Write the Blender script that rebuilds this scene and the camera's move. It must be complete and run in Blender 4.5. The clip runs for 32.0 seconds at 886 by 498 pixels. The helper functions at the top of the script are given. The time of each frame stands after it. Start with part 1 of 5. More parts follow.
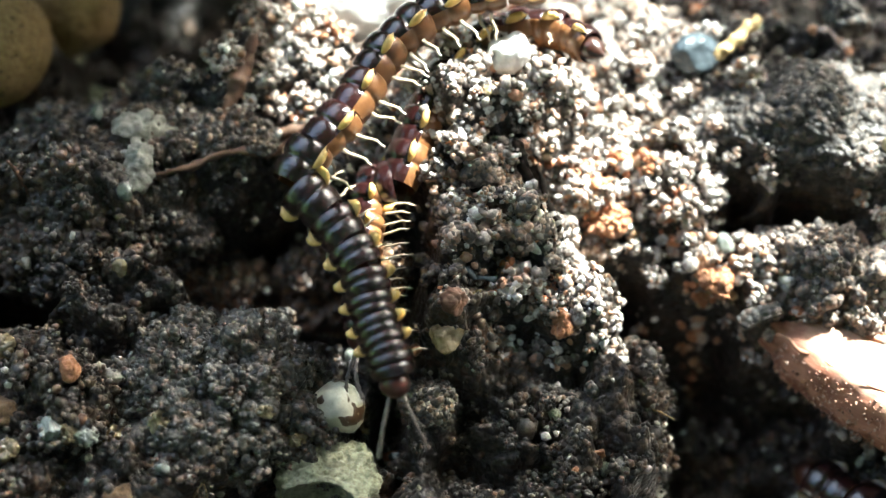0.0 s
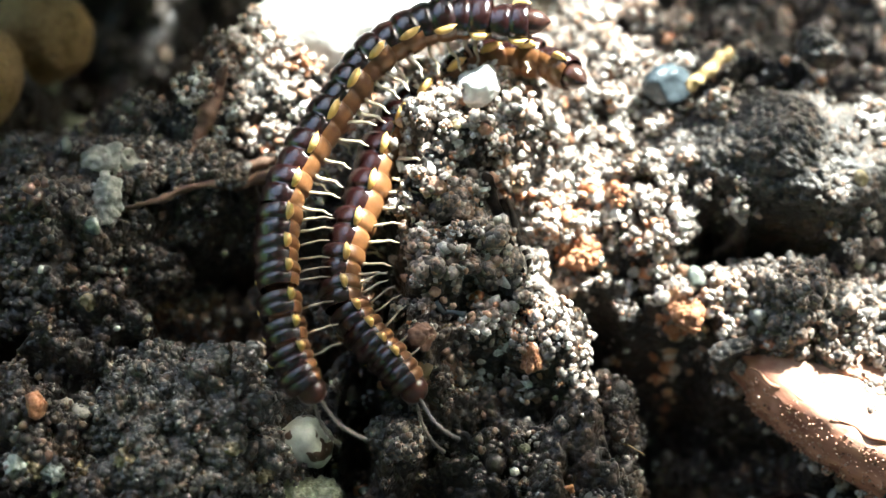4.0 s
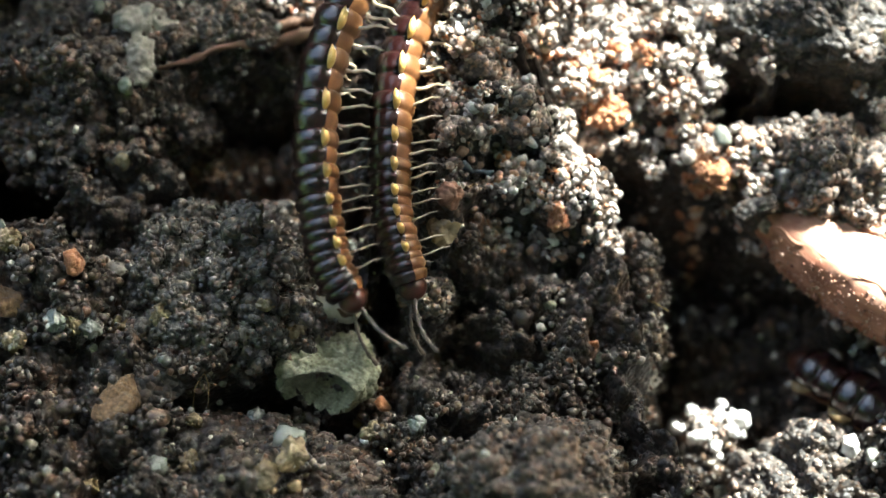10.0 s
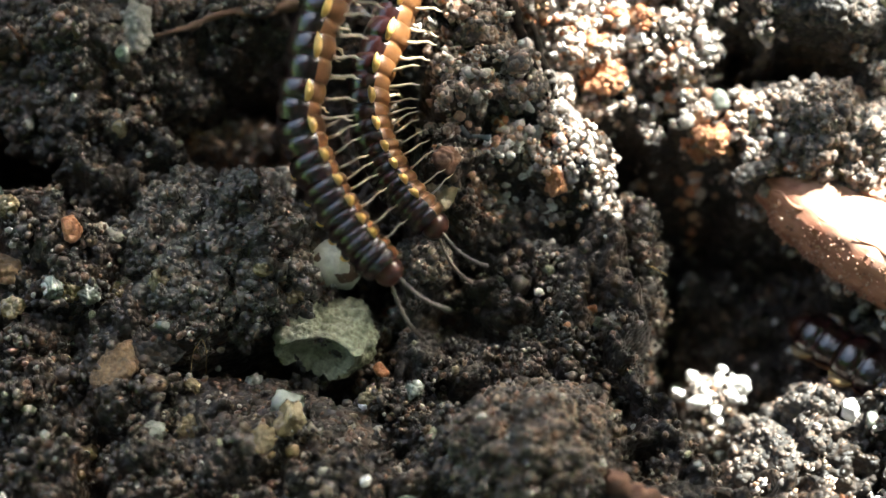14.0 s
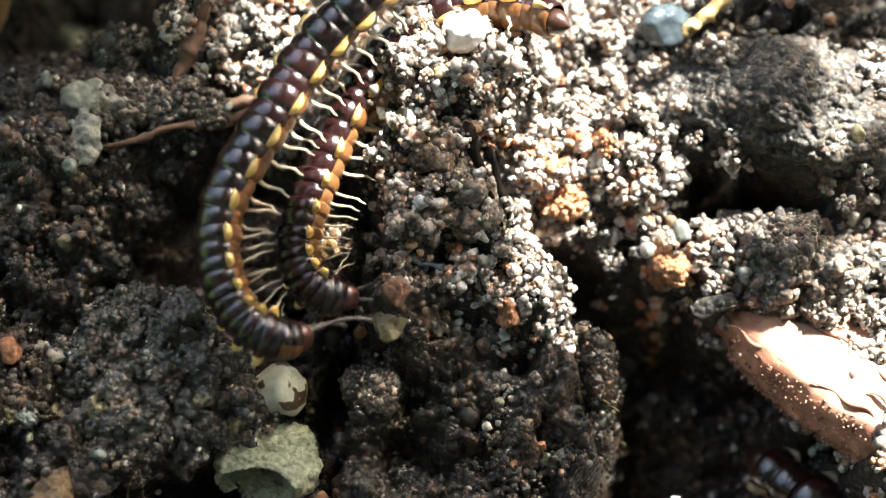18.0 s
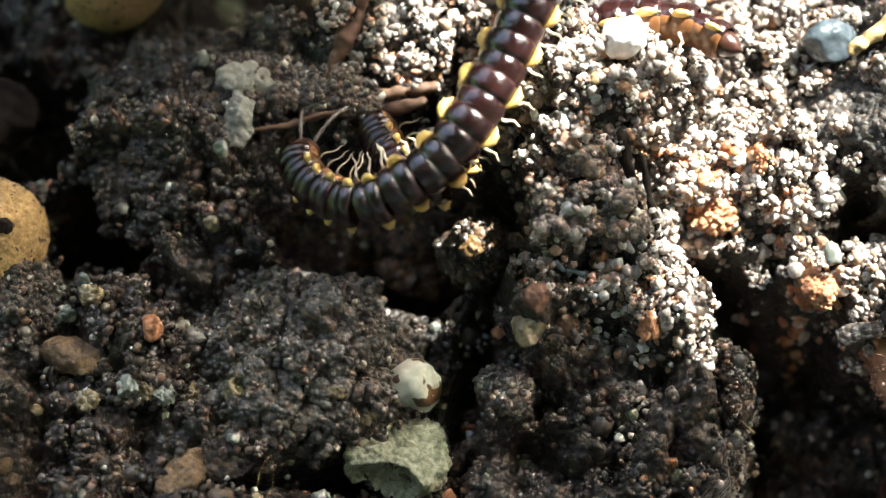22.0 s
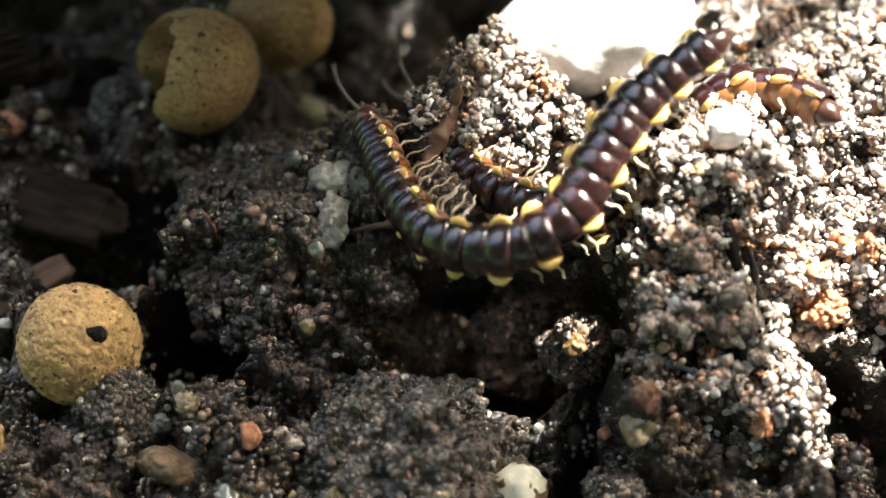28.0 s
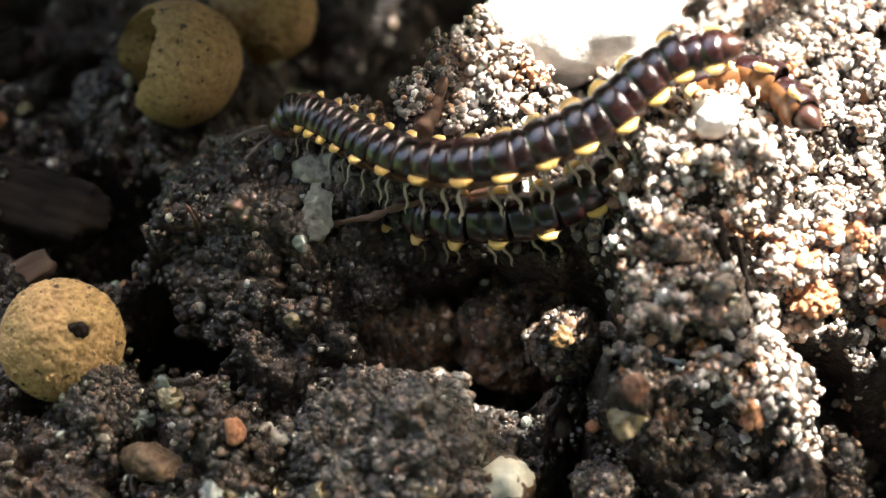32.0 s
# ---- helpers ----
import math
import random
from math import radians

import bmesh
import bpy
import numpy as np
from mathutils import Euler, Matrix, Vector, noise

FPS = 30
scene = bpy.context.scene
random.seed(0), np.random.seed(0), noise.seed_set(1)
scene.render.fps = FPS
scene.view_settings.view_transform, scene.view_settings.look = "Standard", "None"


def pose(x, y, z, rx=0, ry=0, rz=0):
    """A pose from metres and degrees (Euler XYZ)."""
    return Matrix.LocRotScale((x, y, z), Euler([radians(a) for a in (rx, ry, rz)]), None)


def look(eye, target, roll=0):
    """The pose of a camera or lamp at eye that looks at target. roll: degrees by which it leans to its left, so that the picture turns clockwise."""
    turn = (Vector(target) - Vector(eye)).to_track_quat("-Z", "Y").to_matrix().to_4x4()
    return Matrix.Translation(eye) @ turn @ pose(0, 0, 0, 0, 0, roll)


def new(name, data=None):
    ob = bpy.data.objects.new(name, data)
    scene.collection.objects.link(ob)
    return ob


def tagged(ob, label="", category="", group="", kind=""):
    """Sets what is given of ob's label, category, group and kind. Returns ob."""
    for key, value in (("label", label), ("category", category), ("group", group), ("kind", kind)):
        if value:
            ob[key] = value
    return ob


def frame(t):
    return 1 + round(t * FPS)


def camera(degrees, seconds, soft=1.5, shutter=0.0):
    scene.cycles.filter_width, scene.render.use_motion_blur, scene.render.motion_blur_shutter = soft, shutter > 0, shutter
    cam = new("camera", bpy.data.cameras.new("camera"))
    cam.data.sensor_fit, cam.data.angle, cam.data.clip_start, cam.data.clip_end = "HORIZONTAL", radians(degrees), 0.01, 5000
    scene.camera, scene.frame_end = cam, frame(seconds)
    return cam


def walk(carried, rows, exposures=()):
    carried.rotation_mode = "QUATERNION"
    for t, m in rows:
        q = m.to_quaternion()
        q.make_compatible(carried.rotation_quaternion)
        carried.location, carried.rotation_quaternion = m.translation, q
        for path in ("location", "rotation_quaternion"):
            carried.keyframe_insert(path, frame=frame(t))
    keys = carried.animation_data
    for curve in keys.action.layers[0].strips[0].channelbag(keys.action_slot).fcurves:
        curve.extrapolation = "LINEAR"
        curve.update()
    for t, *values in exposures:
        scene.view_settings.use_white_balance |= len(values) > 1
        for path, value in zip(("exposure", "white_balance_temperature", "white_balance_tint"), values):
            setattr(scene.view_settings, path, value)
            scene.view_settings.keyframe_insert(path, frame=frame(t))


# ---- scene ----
EXPOSURE = 3.55
cam = camera(30, 32.0, 1.4)
walk(cam, [
    (0, pose(-0.00173, -0.03660, 0.06554, 32.433, -1.059, -0.689)),
    (0.5, pose(-0.00164, -0.03567, 0.06595, 31.976, -1.111, -0.562)),
    (1, pose(-0.00110, -0.03532, 0.06607, 32.140, -0.903, -0.564)),
    (1.5, pose(-0.00098, -0.03528, 0.06603, 32.488, -1.095, -0.712)),
    (2, pose(-0.00088, -0.03511, 0.06611, 32.598, -1.067, -0.839)),
    (2.5, pose(-0.00100, -0.03542, 0.06608, 32.561, -1.138, -0.809)),
    (3, pose(-0.00091, -0.03557, 0.06586, 32.900, -1.199, -0.909)),
    (3.5, pose(-0.00024, -0.03501, 0.06600, 32.637, -1.029, -0.722)),
    (5.5, pose(-0.00015, -0.03560, 0.06681, 31.266, -0.866, -0.537)),
    (6, pose(-0.00003, -0.03553, 0.06689, 30.613, -0.437, -0.218)),
    (6.5, pose(-0.00006, -0.03541, 0.06684, 30.302, -0.248, -0.134)),
    (7, pose(-0.00006, -0.03557, 0.06696, 29.841, -0.126, -0.089)),
    (7.5, pose(-0.00023, -0.03588, 0.06689, 29.843, -0.202, -0.085)),
    (8, pose(-0.00002, -0.03571, 0.06716, 28.983, -0.007, -0.012)),
    (8.5, pose(-0.00001, -0.03584, 0.06725, 28.477, -0.111, -0.023)),
    (9, pose(-0.00000, -0.03570, 0.06715, 28.000, -0.000, -0.000)),
    (9.5, pose(0.00023, -0.03554, 0.06727, 27.656, 0.189, -0.020)),
    (10, pose(0.00038, -0.03542, 0.06733, 27.254, 0.286, 0.052)),
    (10.5, pose(0.00049, -0.03543, 0.06728, 26.997, 0.473, 0.066)),
    (11, pose(0.00027, -0.03601, 0.06699, 27.519, 0.480, 0.044)),
    (11.5, pose(0.00071, -0.03573, 0.06719, 27.098, 0.629, 0.062)),
    (12, pose(0.00093, -0.03605, 0.06708, 26.811, 0.806, 0.107)),
    (12.5, pose(0.00067, -0.03586, 0.06686, 26.613, 0.817, -0.018)),
    (13, pose(0.00104, -0.03567, 0.06692, 26.861, 0.933, 0.009)),
    (13.5, pose(0.00104, -0.03598, 0.06700, 26.858, 0.886, 0.070)),
    (14, pose(0.00125, -0.03645, 0.06672, 26.965, 0.954, 0.050)),
    (14.5, pose(0.00129, -0.03664, 0.06656, 26.918, 0.874, -0.101)),
    (16.5, pose(0.00206, -0.03737, 0.06608, 26.198, 1.454, 0.006)),
    (17, pose(0.00180, -0.03670, 0.06592, 26.472, 1.193, -0.081)),
    (17.5, pose(0.00282, -0.03325, 0.06697, 26.757, 1.044, 0.468)),
    (18, pose(0.00437, -0.02856, 0.06853, 25.359, 0.856, 2.032)),
    (18.5, pose(0.00636, -0.02606, 0.06950, 24.733, 0.968, 3.774)),
    (19, pose(0.00628, -0.02587, 0.06962, 25.005, 0.126, 4.527)),
    (19.5, pose(0.00579, -0.02480, 0.06961, 24.476, 0.163, 5.724)),
    (20, pose(0.00470, -0.02510, 0.06982, 23.580, 2.071, 7.197)),
    (20.5, pose(0.00379, -0.02574, 0.06945, 23.123, 3.020, 7.741)),
    (21, pose(0.00314, -0.02585, 0.06938, 23.093, 3.304, 7.773)),
    (21.5, pose(0.00315, -0.02602, 0.06927, 23.428, 3.105, 7.595)),
    (22, pose(0.00332, -0.02610, 0.06915, 23.611, 3.151, 7.370)),
    (22.5, pose(0.00333, -0.02575, 0.06903, 23.949, 3.304, 7.236)),
    (23, pose(0.00304, -0.02530, 0.06914, 23.668, 3.390, 7.195)),
    (23.5, pose(0.00317, -0.02548, 0.06902, 23.913, 3.605, 7.303)),
    (24, pose(0.00312, -0.02569, 0.06893, 23.994, 3.771, 7.334)),
    (24.5, pose(0.00303, -0.02562, 0.06875, 24.005, 3.914, 7.172)),
    (25, pose(0.00294, -0.02508, 0.06834, 24.072, 4.135, 6.814)),
    (25.5, pose(0.00256, -0.02458, 0.06818, 24.378, 4.278, 6.514)),
    (26, pose(0.00263, -0.02407, 0.06808, 24.623, 5.026, 6.764)),
    (26.5, pose(0.00225, -0.02427, 0.06794, 25.340, 5.227, 6.797)),
    (28.5, pose(0.00055, -0.02530, 0.06789, 26.664, 5.130, 6.886)),
    (29, pose(0.00081, -0.02511, 0.06778, 26.582, 5.583, 7.000)),
    (29.5, pose(0.00086, -0.02520, 0.06776, 26.771, 5.699, 6.941)),
    (30, pose(0.00056, -0.02524, 0.06776, 26.796, 5.454, 6.824)),
    (30.5, pose(0.00054, -0.02539, 0.06742, 26.781, 5.290, 6.703)),
    (31, pose(0.00080, -0.02493, 0.06748, 26.208, 5.334, 6.681)),
    (31.5, pose(0.00080, -0.02520, 0.06734, 26.423, 4.994, 6.511)),
    (32, pose(0.00095, -0.02486, 0.06720, 26.322, 5.099, 6.443)),
], exposures=[(0.0, EXPOSURE + 0.2, 5800, -3), (3.0, EXPOSURE + 0.1, 5800, -3), (8.0, EXPOSURE + 0.02, 5880, -2), (13.0, EXPOSURE, 6050, 0), (20.0, EXPOSURE, 6180, 2), (26.0, EXPOSURE + 0.12, 6200, 3), (29.0, EXPOSURE + 0.16, 6420, 7), (32.0, EXPOSURE + 0.18, 6450, 8)])
cam.data.dof.use_dof = True
cam.data.dof.focus_distance = 0.0725
cam.data.dof.aperture_fstop = 27.0

# ---- light ----
MM = 0.001
SUN = Vector((0.46, 0.50, 0.74)).normalized()
world = bpy.data.worlds.new("sky")
scene.world = world
world.use_nodes = True
wn = world.node_tree.nodes
sky = wn.new("ShaderNodeTexSky")
sky.sky_type = "NISHITA"
sky.sun_disc = False
sky.air_density, sky.dust_density, sky.ozone_density = 0.7, 9.0, 0.0
sky.sun_elevation = math.asin(SUN.z)
sky.sun_rotation = math.atan2(SUN.x, SUN.y)
world.node_tree.links.new(sky.outputs[0], wn["Background"].inputs[0])
wn["Background"].inputs[1].default_value = 0.112
sun_data = bpy.data.lights.new("sun", "SUN")
sun_data.energy = 3.3
sun_data.angle = radians(0.5)
sun_data.color = (1.0, 0.95, 0.88)
sun = new("sun", sun_data)
sun.matrix_world = look((0, 0, 0), -SUN)

# ---- materials ----
def material(name, rough=0.7, spec=0.5):
    m = bpy.data.materials.new(name)
    m.use_nodes = True
    b = m.node_tree.nodes["Principled BSDF"]
    b.inputs["Roughness"].default_value = rough
    b.inputs["Specular IOR Level"].default_value = spec
    return m, m.node_tree.nodes, m.node_tree.links, b


def ramp(nodes, stops, mode="LINEAR"):
    r = nodes.new("ShaderNodeValToRGB")
    r.color_ramp.interpolation = mode
    while len(r.color_ramp.elements) < len(stops):
        r.color_ramp.elements.new(0.5)
    for e, (p, c) in zip(r.color_ramp.elements, stops):
        e.position, e.color = p, (*c, 1)
    return r


def noise_node(nodes, links, per_mm, detail=6.0, rough=0.6, where="Object"):
    c = nodes.new("ShaderNodeTexCoord")
    n = nodes.new("ShaderNodeTexNoise")
    n.inputs["Scale"].default_value = per_mm * 1000
    n.inputs["Detail"].default_value = detail
    n.inputs["Roughness"].default_value = rough
    links.new(c.outputs[where], n.inputs["Vector"])
    return n


def bump(nodes, links, b, heights, strength, depth_mm):
    u = nodes.new("ShaderNodeBump")
    u.inputs["Strength"].default_value = strength
    u.inputs["Distance"].default_value = depth_mm * MM
    links.new(heights, u.inputs["Height"])
    links.new(u.outputs[0], b.inputs["Normal"])
    return u


def mixed(nodes, links, fac, a, b, mode="MIX"):
    x = nodes.new("ShaderNodeMix")
    x.data_type, x.blend_type = "RGBA", mode
    for sock, v in ((x.inputs["Factor"], fac), (x.inputs[6], a), (x.inputs[7], b)):
        if isinstance(v, (int, float)):
            sock.default_value = v
        elif isinstance(v, tuple):
            sock.default_value = (*v, 1)
        else:
            links.new(v, sock)
    return x.outputs[2]


def soil(name, stops, rough=0.6, coarse=0.35, beads=3.2, relief=0.14, spec=0.5):
    """Earth: small beads, each of its own tone, over coarse stains, with fine relief."""
    m, n, l, b = material(name, rough, spec)
    big = noise_node(n, l, coarse, 5)
    small = noise_node(n, l, 7.0, 8, 0.7)
    cells = n.new("ShaderNodeTexVoronoi")
    cells.inputs["Scale"].default_value = beads * 1000
    l.new(big.id_data.nodes[big.name].inputs["Vector"].links[0].from_socket, cells.inputs["Vector"])
    each = n.new("ShaderNodeSeparateColor")
    l.new(cells.outputs["Color"], each.inputs[0])
    r1 = ramp(n, stops)
    l.new(big.outputs[0], r1.inputs[0])
    r2 = ramp(n, [(0.0, (0.35, 0.33, 0.32)), (0.5, (0.9, 0.88, 0.86)), (0.72, (1.7, 1.25, 0.95)), (0.86, (1.5, 1.45, 1.4)), (0.96, (2.6, 2.5, 2.3))])
    l.new(each.outputs[0], r2.inputs[0])
    r3 = ramp(n, [(0.3, (0.5, 0.48, 0.46)), (0.65, (1.15, 1.12, 1.1))])
    l.new(small.outputs[0], r3.inputs[0])
    tone = mixed(n, l, 1.0, r1.outputs[0], r2.outputs[0], "MULTIPLY")
    l.new(mixed(n, l, 1.0, tone, r3.outputs[0], "MULTIPLY"), b.inputs["Base Color"])
    rr = n.new("ShaderNodeMapRange")
    rr.inputs[3].default_value, rr.inputs[4].default_value = rough + 0.2, rough - 0.3
    l.new(each.outputs[1], rr.inputs[0])
    l.new(rr.outputs[0], b.inputs["Roughness"])
    first = bump(n, l, b, small.outputs[0], 0.6, 0.05)
    turned = n.new("ShaderNodeMath")
    turned.operation = "MULTIPLY"
    turned.inputs[1].default_value = -1.0
    l.new(cells.outputs["Distance"], turned.inputs[0])
    second = bump(n, l, b, turned.outputs[0], 1.0, relief)
    l.new(first.outputs[0], second.inputs["Normal"])
    return m


def grains(name, stops, rough=0.55, spec=0.5):
    """Loose grains: each its own tone, with a little grime."""
    m, n, l, b = material(name, rough, spec)
    g = n.new("ShaderNodeNewGeometry")
    r = ramp(n, stops)
    l.new(g.outputs["Random Per Island"], r.inputs[0])
    small = noise_node(n, l, 6.0, 6, 0.65)
    r2 = ramp(n, [(0.3, (0.5, 0.47, 0.45)), (0.6, (1.05, 1.05, 1.05))])
    l.new(small.outputs[0], r2.inputs[0])
    l.new(mixed(n, l, 1.0, r.outputs[0], r2.outputs[0], "MULTIPLY"), b.inputs["Base Color"])
    fine = noise_node(n, l, 17.0, 3, 0.6)
    first = bump(n, l, b, fine.outputs[0], 0.8, 0.025)
    second = bump(n, l, b, small.outputs[0], 0.7, 0.06)
    l.new(first.outputs[0], second.inputs["Normal"])
    rr = n.new("ShaderNodeMapRange")
    rr.inputs[3].default_value, rr.inputs[4].default_value = rough + 0.15, rough - 0.15
    l.new(fine.outputs[0], rr.inputs[0])
    l.new(rr.outputs[0], b.inputs["Roughness"])
    return m


def stone(name, a, c, rough=0.5, per_mm=2.4, relief=0.12, spots=None, amount=0.64, spec=0.5, clear=0.0):
    m, n, l, b = material(name, rough, spec)
    t = noise_node(n, l, per_mm, 7, 0.65)
    r = ramp(n, [(0.3, a), (0.7, c)])
    l.new(t.outputs[0], r.inputs[0])
    out = r.outputs[0]
    if spots:
        s = noise_node(n, l, per_mm * 0.9, 2, 0.4)
        sr = ramp(n, [(amount, (0, 0, 0)), (amount + 0.03, (1, 1, 1))])
        l.new(s.outputs[0], sr.inputs[0])
        out = mixed(n, l, sr.outputs[0], out, spots)
    l.new(out, b.inputs["Base Color"])
    b.inputs["Transmission Weight"].default_value = clear
    bump(n, l, b, t.outputs[0], 0.6, relief)
    return m


M_GROUND = soil("moist_dark_soil", [(0.3, (0.008, 0.006, 0.004)), (0.5, (0.021, 0.0155, 0.0105)), (0.68, (0.048, 0.031, 0.019))], 0.6)
M_BROWNSOIL = soil("brown_crumbly_soil", [(0.3, (0.04, 0.026, 0.017)), (0.7, (0.14, 0.088, 0.054))], 0.6, 0.5, 3.0, 0.14)
M_CLOD = soil("black_crumbly_soil", [(0.3, (0.035, 0.033, 0.028)), (0.7, (0.09, 0.08, 0.068))], 0.5, 0.5, 4.0, 0.14)
M_GREY = soil("grey_dry_soil", [(0.3, (0.06, 0.055, 0.05)), (0.7, (0.16, 0.14, 0.125))], 0.7, 0.4, 3.6, 0.12)
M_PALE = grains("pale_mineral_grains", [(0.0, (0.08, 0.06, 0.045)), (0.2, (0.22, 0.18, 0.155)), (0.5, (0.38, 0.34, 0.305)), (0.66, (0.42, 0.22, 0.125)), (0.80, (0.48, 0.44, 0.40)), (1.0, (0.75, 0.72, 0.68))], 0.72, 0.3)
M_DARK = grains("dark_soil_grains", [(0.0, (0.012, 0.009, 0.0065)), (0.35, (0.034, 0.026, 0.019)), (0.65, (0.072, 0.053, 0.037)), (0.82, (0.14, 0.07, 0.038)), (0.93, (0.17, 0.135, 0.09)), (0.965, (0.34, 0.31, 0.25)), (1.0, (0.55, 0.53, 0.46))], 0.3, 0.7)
M_BLACKGRAIN = grains("black_glossy_grains", [(0.0, (0.025, 0.023, 0.02)), (0.6, (0.085, 0.077, 0.066)), (0.85, (0.15, 0.13, 0.11)), (0.95, (0.18, 0.09, 0.06)), (1.0, (0.42, 0.40, 0.36))], 0.26, 0.7)
M_RUST = grains("rusty_and_white_grains", [(0.0, (0.24, 0.075, 0.03)), (0.4, (0.45, 0.18, 0.075)), (0.65, (0.55, 0.33, 0.18)), (0.8, (0.55, 0.5, 0.44)), (1.0, (0.2, 0.13, 0.1))])
M_WOODGRAIN = grains("reddish_wood_crumbs", [(0.0, (0.16, 0.06, 0.03)), (0.5, (0.36, 0.18, 0.11)), (0.8, (0.42, 0.24, 0.16)), (1.0, (0.52, 0.36, 0.27))])
M_TAN = stone("tan_porous_shell", (0.22, 0.12, 0.04), (0.50, 0.32, 0.13), 0.75, 3.4, 0.22, (0.07, 0.04, 0.02), 0.645)
M_WHITE = stone("chalky_white_stone", (0.5, 0.48, 0.45), (0.82, 0.8, 0.77), 0.55, 2.0, 0.15)
M_SPOTTED = stone("white_spotted_pebble", (0.34, 0.33, 0.25), (0.60, 0.58, 0.46), 0.3, 1.3, 0.12, (0.07, 0.035, 0.014), 0.57, 0.5, 0.1)
M_GREEN = stone("greenish_grey_stone", (0.09, 0.093, 0.055), (0.34, 0.34, 0.225), 0.5, 4.0, 0.28)
M_AMBER = stone("clear_quartz_grain", (0.20, 0.145, 0.07), (0.38, 0.30, 0.18), 0.15, 1.6, 0.06, None, 0.64, 0.6, 0.35)
M_GLASS = stone("milky_quartz_grain", (0.19, 0.20, 0.165), (0.36, 0.37, 0.32), 0.18, 1.5, 0.06, None, 0.64, 0.6, 0.4)
M_BLUE = stone("bluish_grey_pebble", (0.022, 0.03, 0.036), (0.075, 0.09, 0.10), 0.25, 1.2, 0.05)
M_ORANGE = stone("rusty_orange_stone", (0.20, 0.065, 0.025), (0.52, 0.25, 0.12), 0.4, 4.2, 0.42)
M_BROWN = stone("brown_seed_husk", (0.05, 0.03, 0.015), (0.24, 0.15, 0.075), 0.45, 4.4, 0.42)
M_FLAKE = stone("dull_greenish_flake", (0.12, 0.112, 0.085), (0.36, 0.335, 0.27), 0.4, 2.6, 0.25, None, 0.64, 0.5, 0.2)
M_GOLD = stone("golden_brown_chip", (0.09, 0.048, 0.018), (0.22, 0.13, 0.055), 0.3, 3.0, 0.2)
M_GLITTER = soil("grey_glittering_soil", [(0.3, (0.17, 0.16, 0.15)), (0.7, (0.40, 0.37, 0.34))], 0.45, 0.4, 3.6, 0.12)
M_KNOB = soil("grey_brown_knobs", [(0.3, (0.10, 0.085, 0.075)), (0.7, (0.26, 0.225, 0.20))], 0.7, 0.5, 4.5, 0.09)
M_GREYBROWN = soil("grey_brown_soil", [(0.3, (0.04, 0.033, 0.027)), (0.7, (0.13, 0.105, 0.082))], 0.65, 0.5, 3.0, 0.14)
M_GREYROCK = soil("dark_grey_crust", [(0.3, (0.022, 0.02, 0.018)), (0.7, (0.075, 0.066, 0.058))], 0.7, 0.35, 3.4, 0.14)
M_LEAF = stone("green_leaf_blade", (0.06, 0.125, 0.025), (0.085, 0.17, 0.035), 0.5, 0.08, 0.05)


def fibre(name, a, c, rough=0.7, stretch=8.0, along=0):
    m, n, l, b = material(name, rough, 0.4)
    t = n.new("ShaderNodeTexNoise")
    t.inputs["Scale"].default_value = 900
    t.inputs["Detail"].default_value = 7
    k = n.new("ShaderNodeTexCoord")
    mp = n.new("ShaderNodeMapping")
    s = [stretch, stretch, stretch]
    s[along] = 1.0
    mp.inputs["Scale"].default_value = [v / stretch * 2 for v in s]
    l.new(k.outputs["Object"], mp.inputs[0])
    l.new(mp.outputs[0], t.inputs["Vector"])
    r = ramp(n, [(0.32, a), (0.68, c)])
    l.new(t.outputs[0], r.inputs[0])
    l.new(r.outputs[0], b.inputs["Base Color"])
    bump(n, l, b, t.outputs[0], 0.8, 0.1)
    return m


M_WOOD = fibre("reddish_rotten_wood", (0.17, 0.065, 0.035), (0.42, 0.21, 0.13))
def sun_topped_wood():
    """Reddish rotten wood whose upper face is painted pale for the sun on it."""
    m = fibre("sun_topped_rotten_wood", (0.17, 0.06, 0.032), (0.40, 0.19, 0.115))
    n, l = m.node_tree.nodes, m.node_tree.links
    b = n["Principled BSDF"]
    red = b.inputs["Base Color"].links[0].from_socket
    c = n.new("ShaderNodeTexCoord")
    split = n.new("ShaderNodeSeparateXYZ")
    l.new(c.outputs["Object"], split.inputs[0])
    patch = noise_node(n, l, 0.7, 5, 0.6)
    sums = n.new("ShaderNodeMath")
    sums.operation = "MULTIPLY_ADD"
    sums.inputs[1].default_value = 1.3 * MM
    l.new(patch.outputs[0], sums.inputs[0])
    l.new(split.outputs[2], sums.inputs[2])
    # paler with height: the sunlit top is put into the colour
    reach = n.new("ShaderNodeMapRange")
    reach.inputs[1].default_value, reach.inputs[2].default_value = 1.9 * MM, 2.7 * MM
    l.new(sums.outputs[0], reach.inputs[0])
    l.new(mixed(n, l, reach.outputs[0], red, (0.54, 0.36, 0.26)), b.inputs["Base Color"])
    return m


M_SUN_TOPPED = sun_topped_wood()
M_TWIG = fibre("brown_twig_bark", (0.05, 0.026, 0.017), (0.17, 0.085, 0.05))
M_REDTWIG = fibre("reddish_twig_bark", (0.05, 0.026, 0.015), (0.15, 0.082, 0.05))
M_ROT = fibre("grey_brown_litter", (0.035, 0.026, 0.02), (0.13, 0.098, 0.074))
M_BROWNBARK = fibre("brown_rotten_bark", (0.025, 0.015, 0.009), (0.085, 0.05, 0.031), 0.9)
M_BARK = fibre("dark_rotten_bark", (0.005, 0.004, 0.003), (0.024, 0.016, 0.011), 0.95)
M_BARK.node_tree.nodes["Principled BSDF"].inputs["Specular IOR Level"].default_value = 0.12
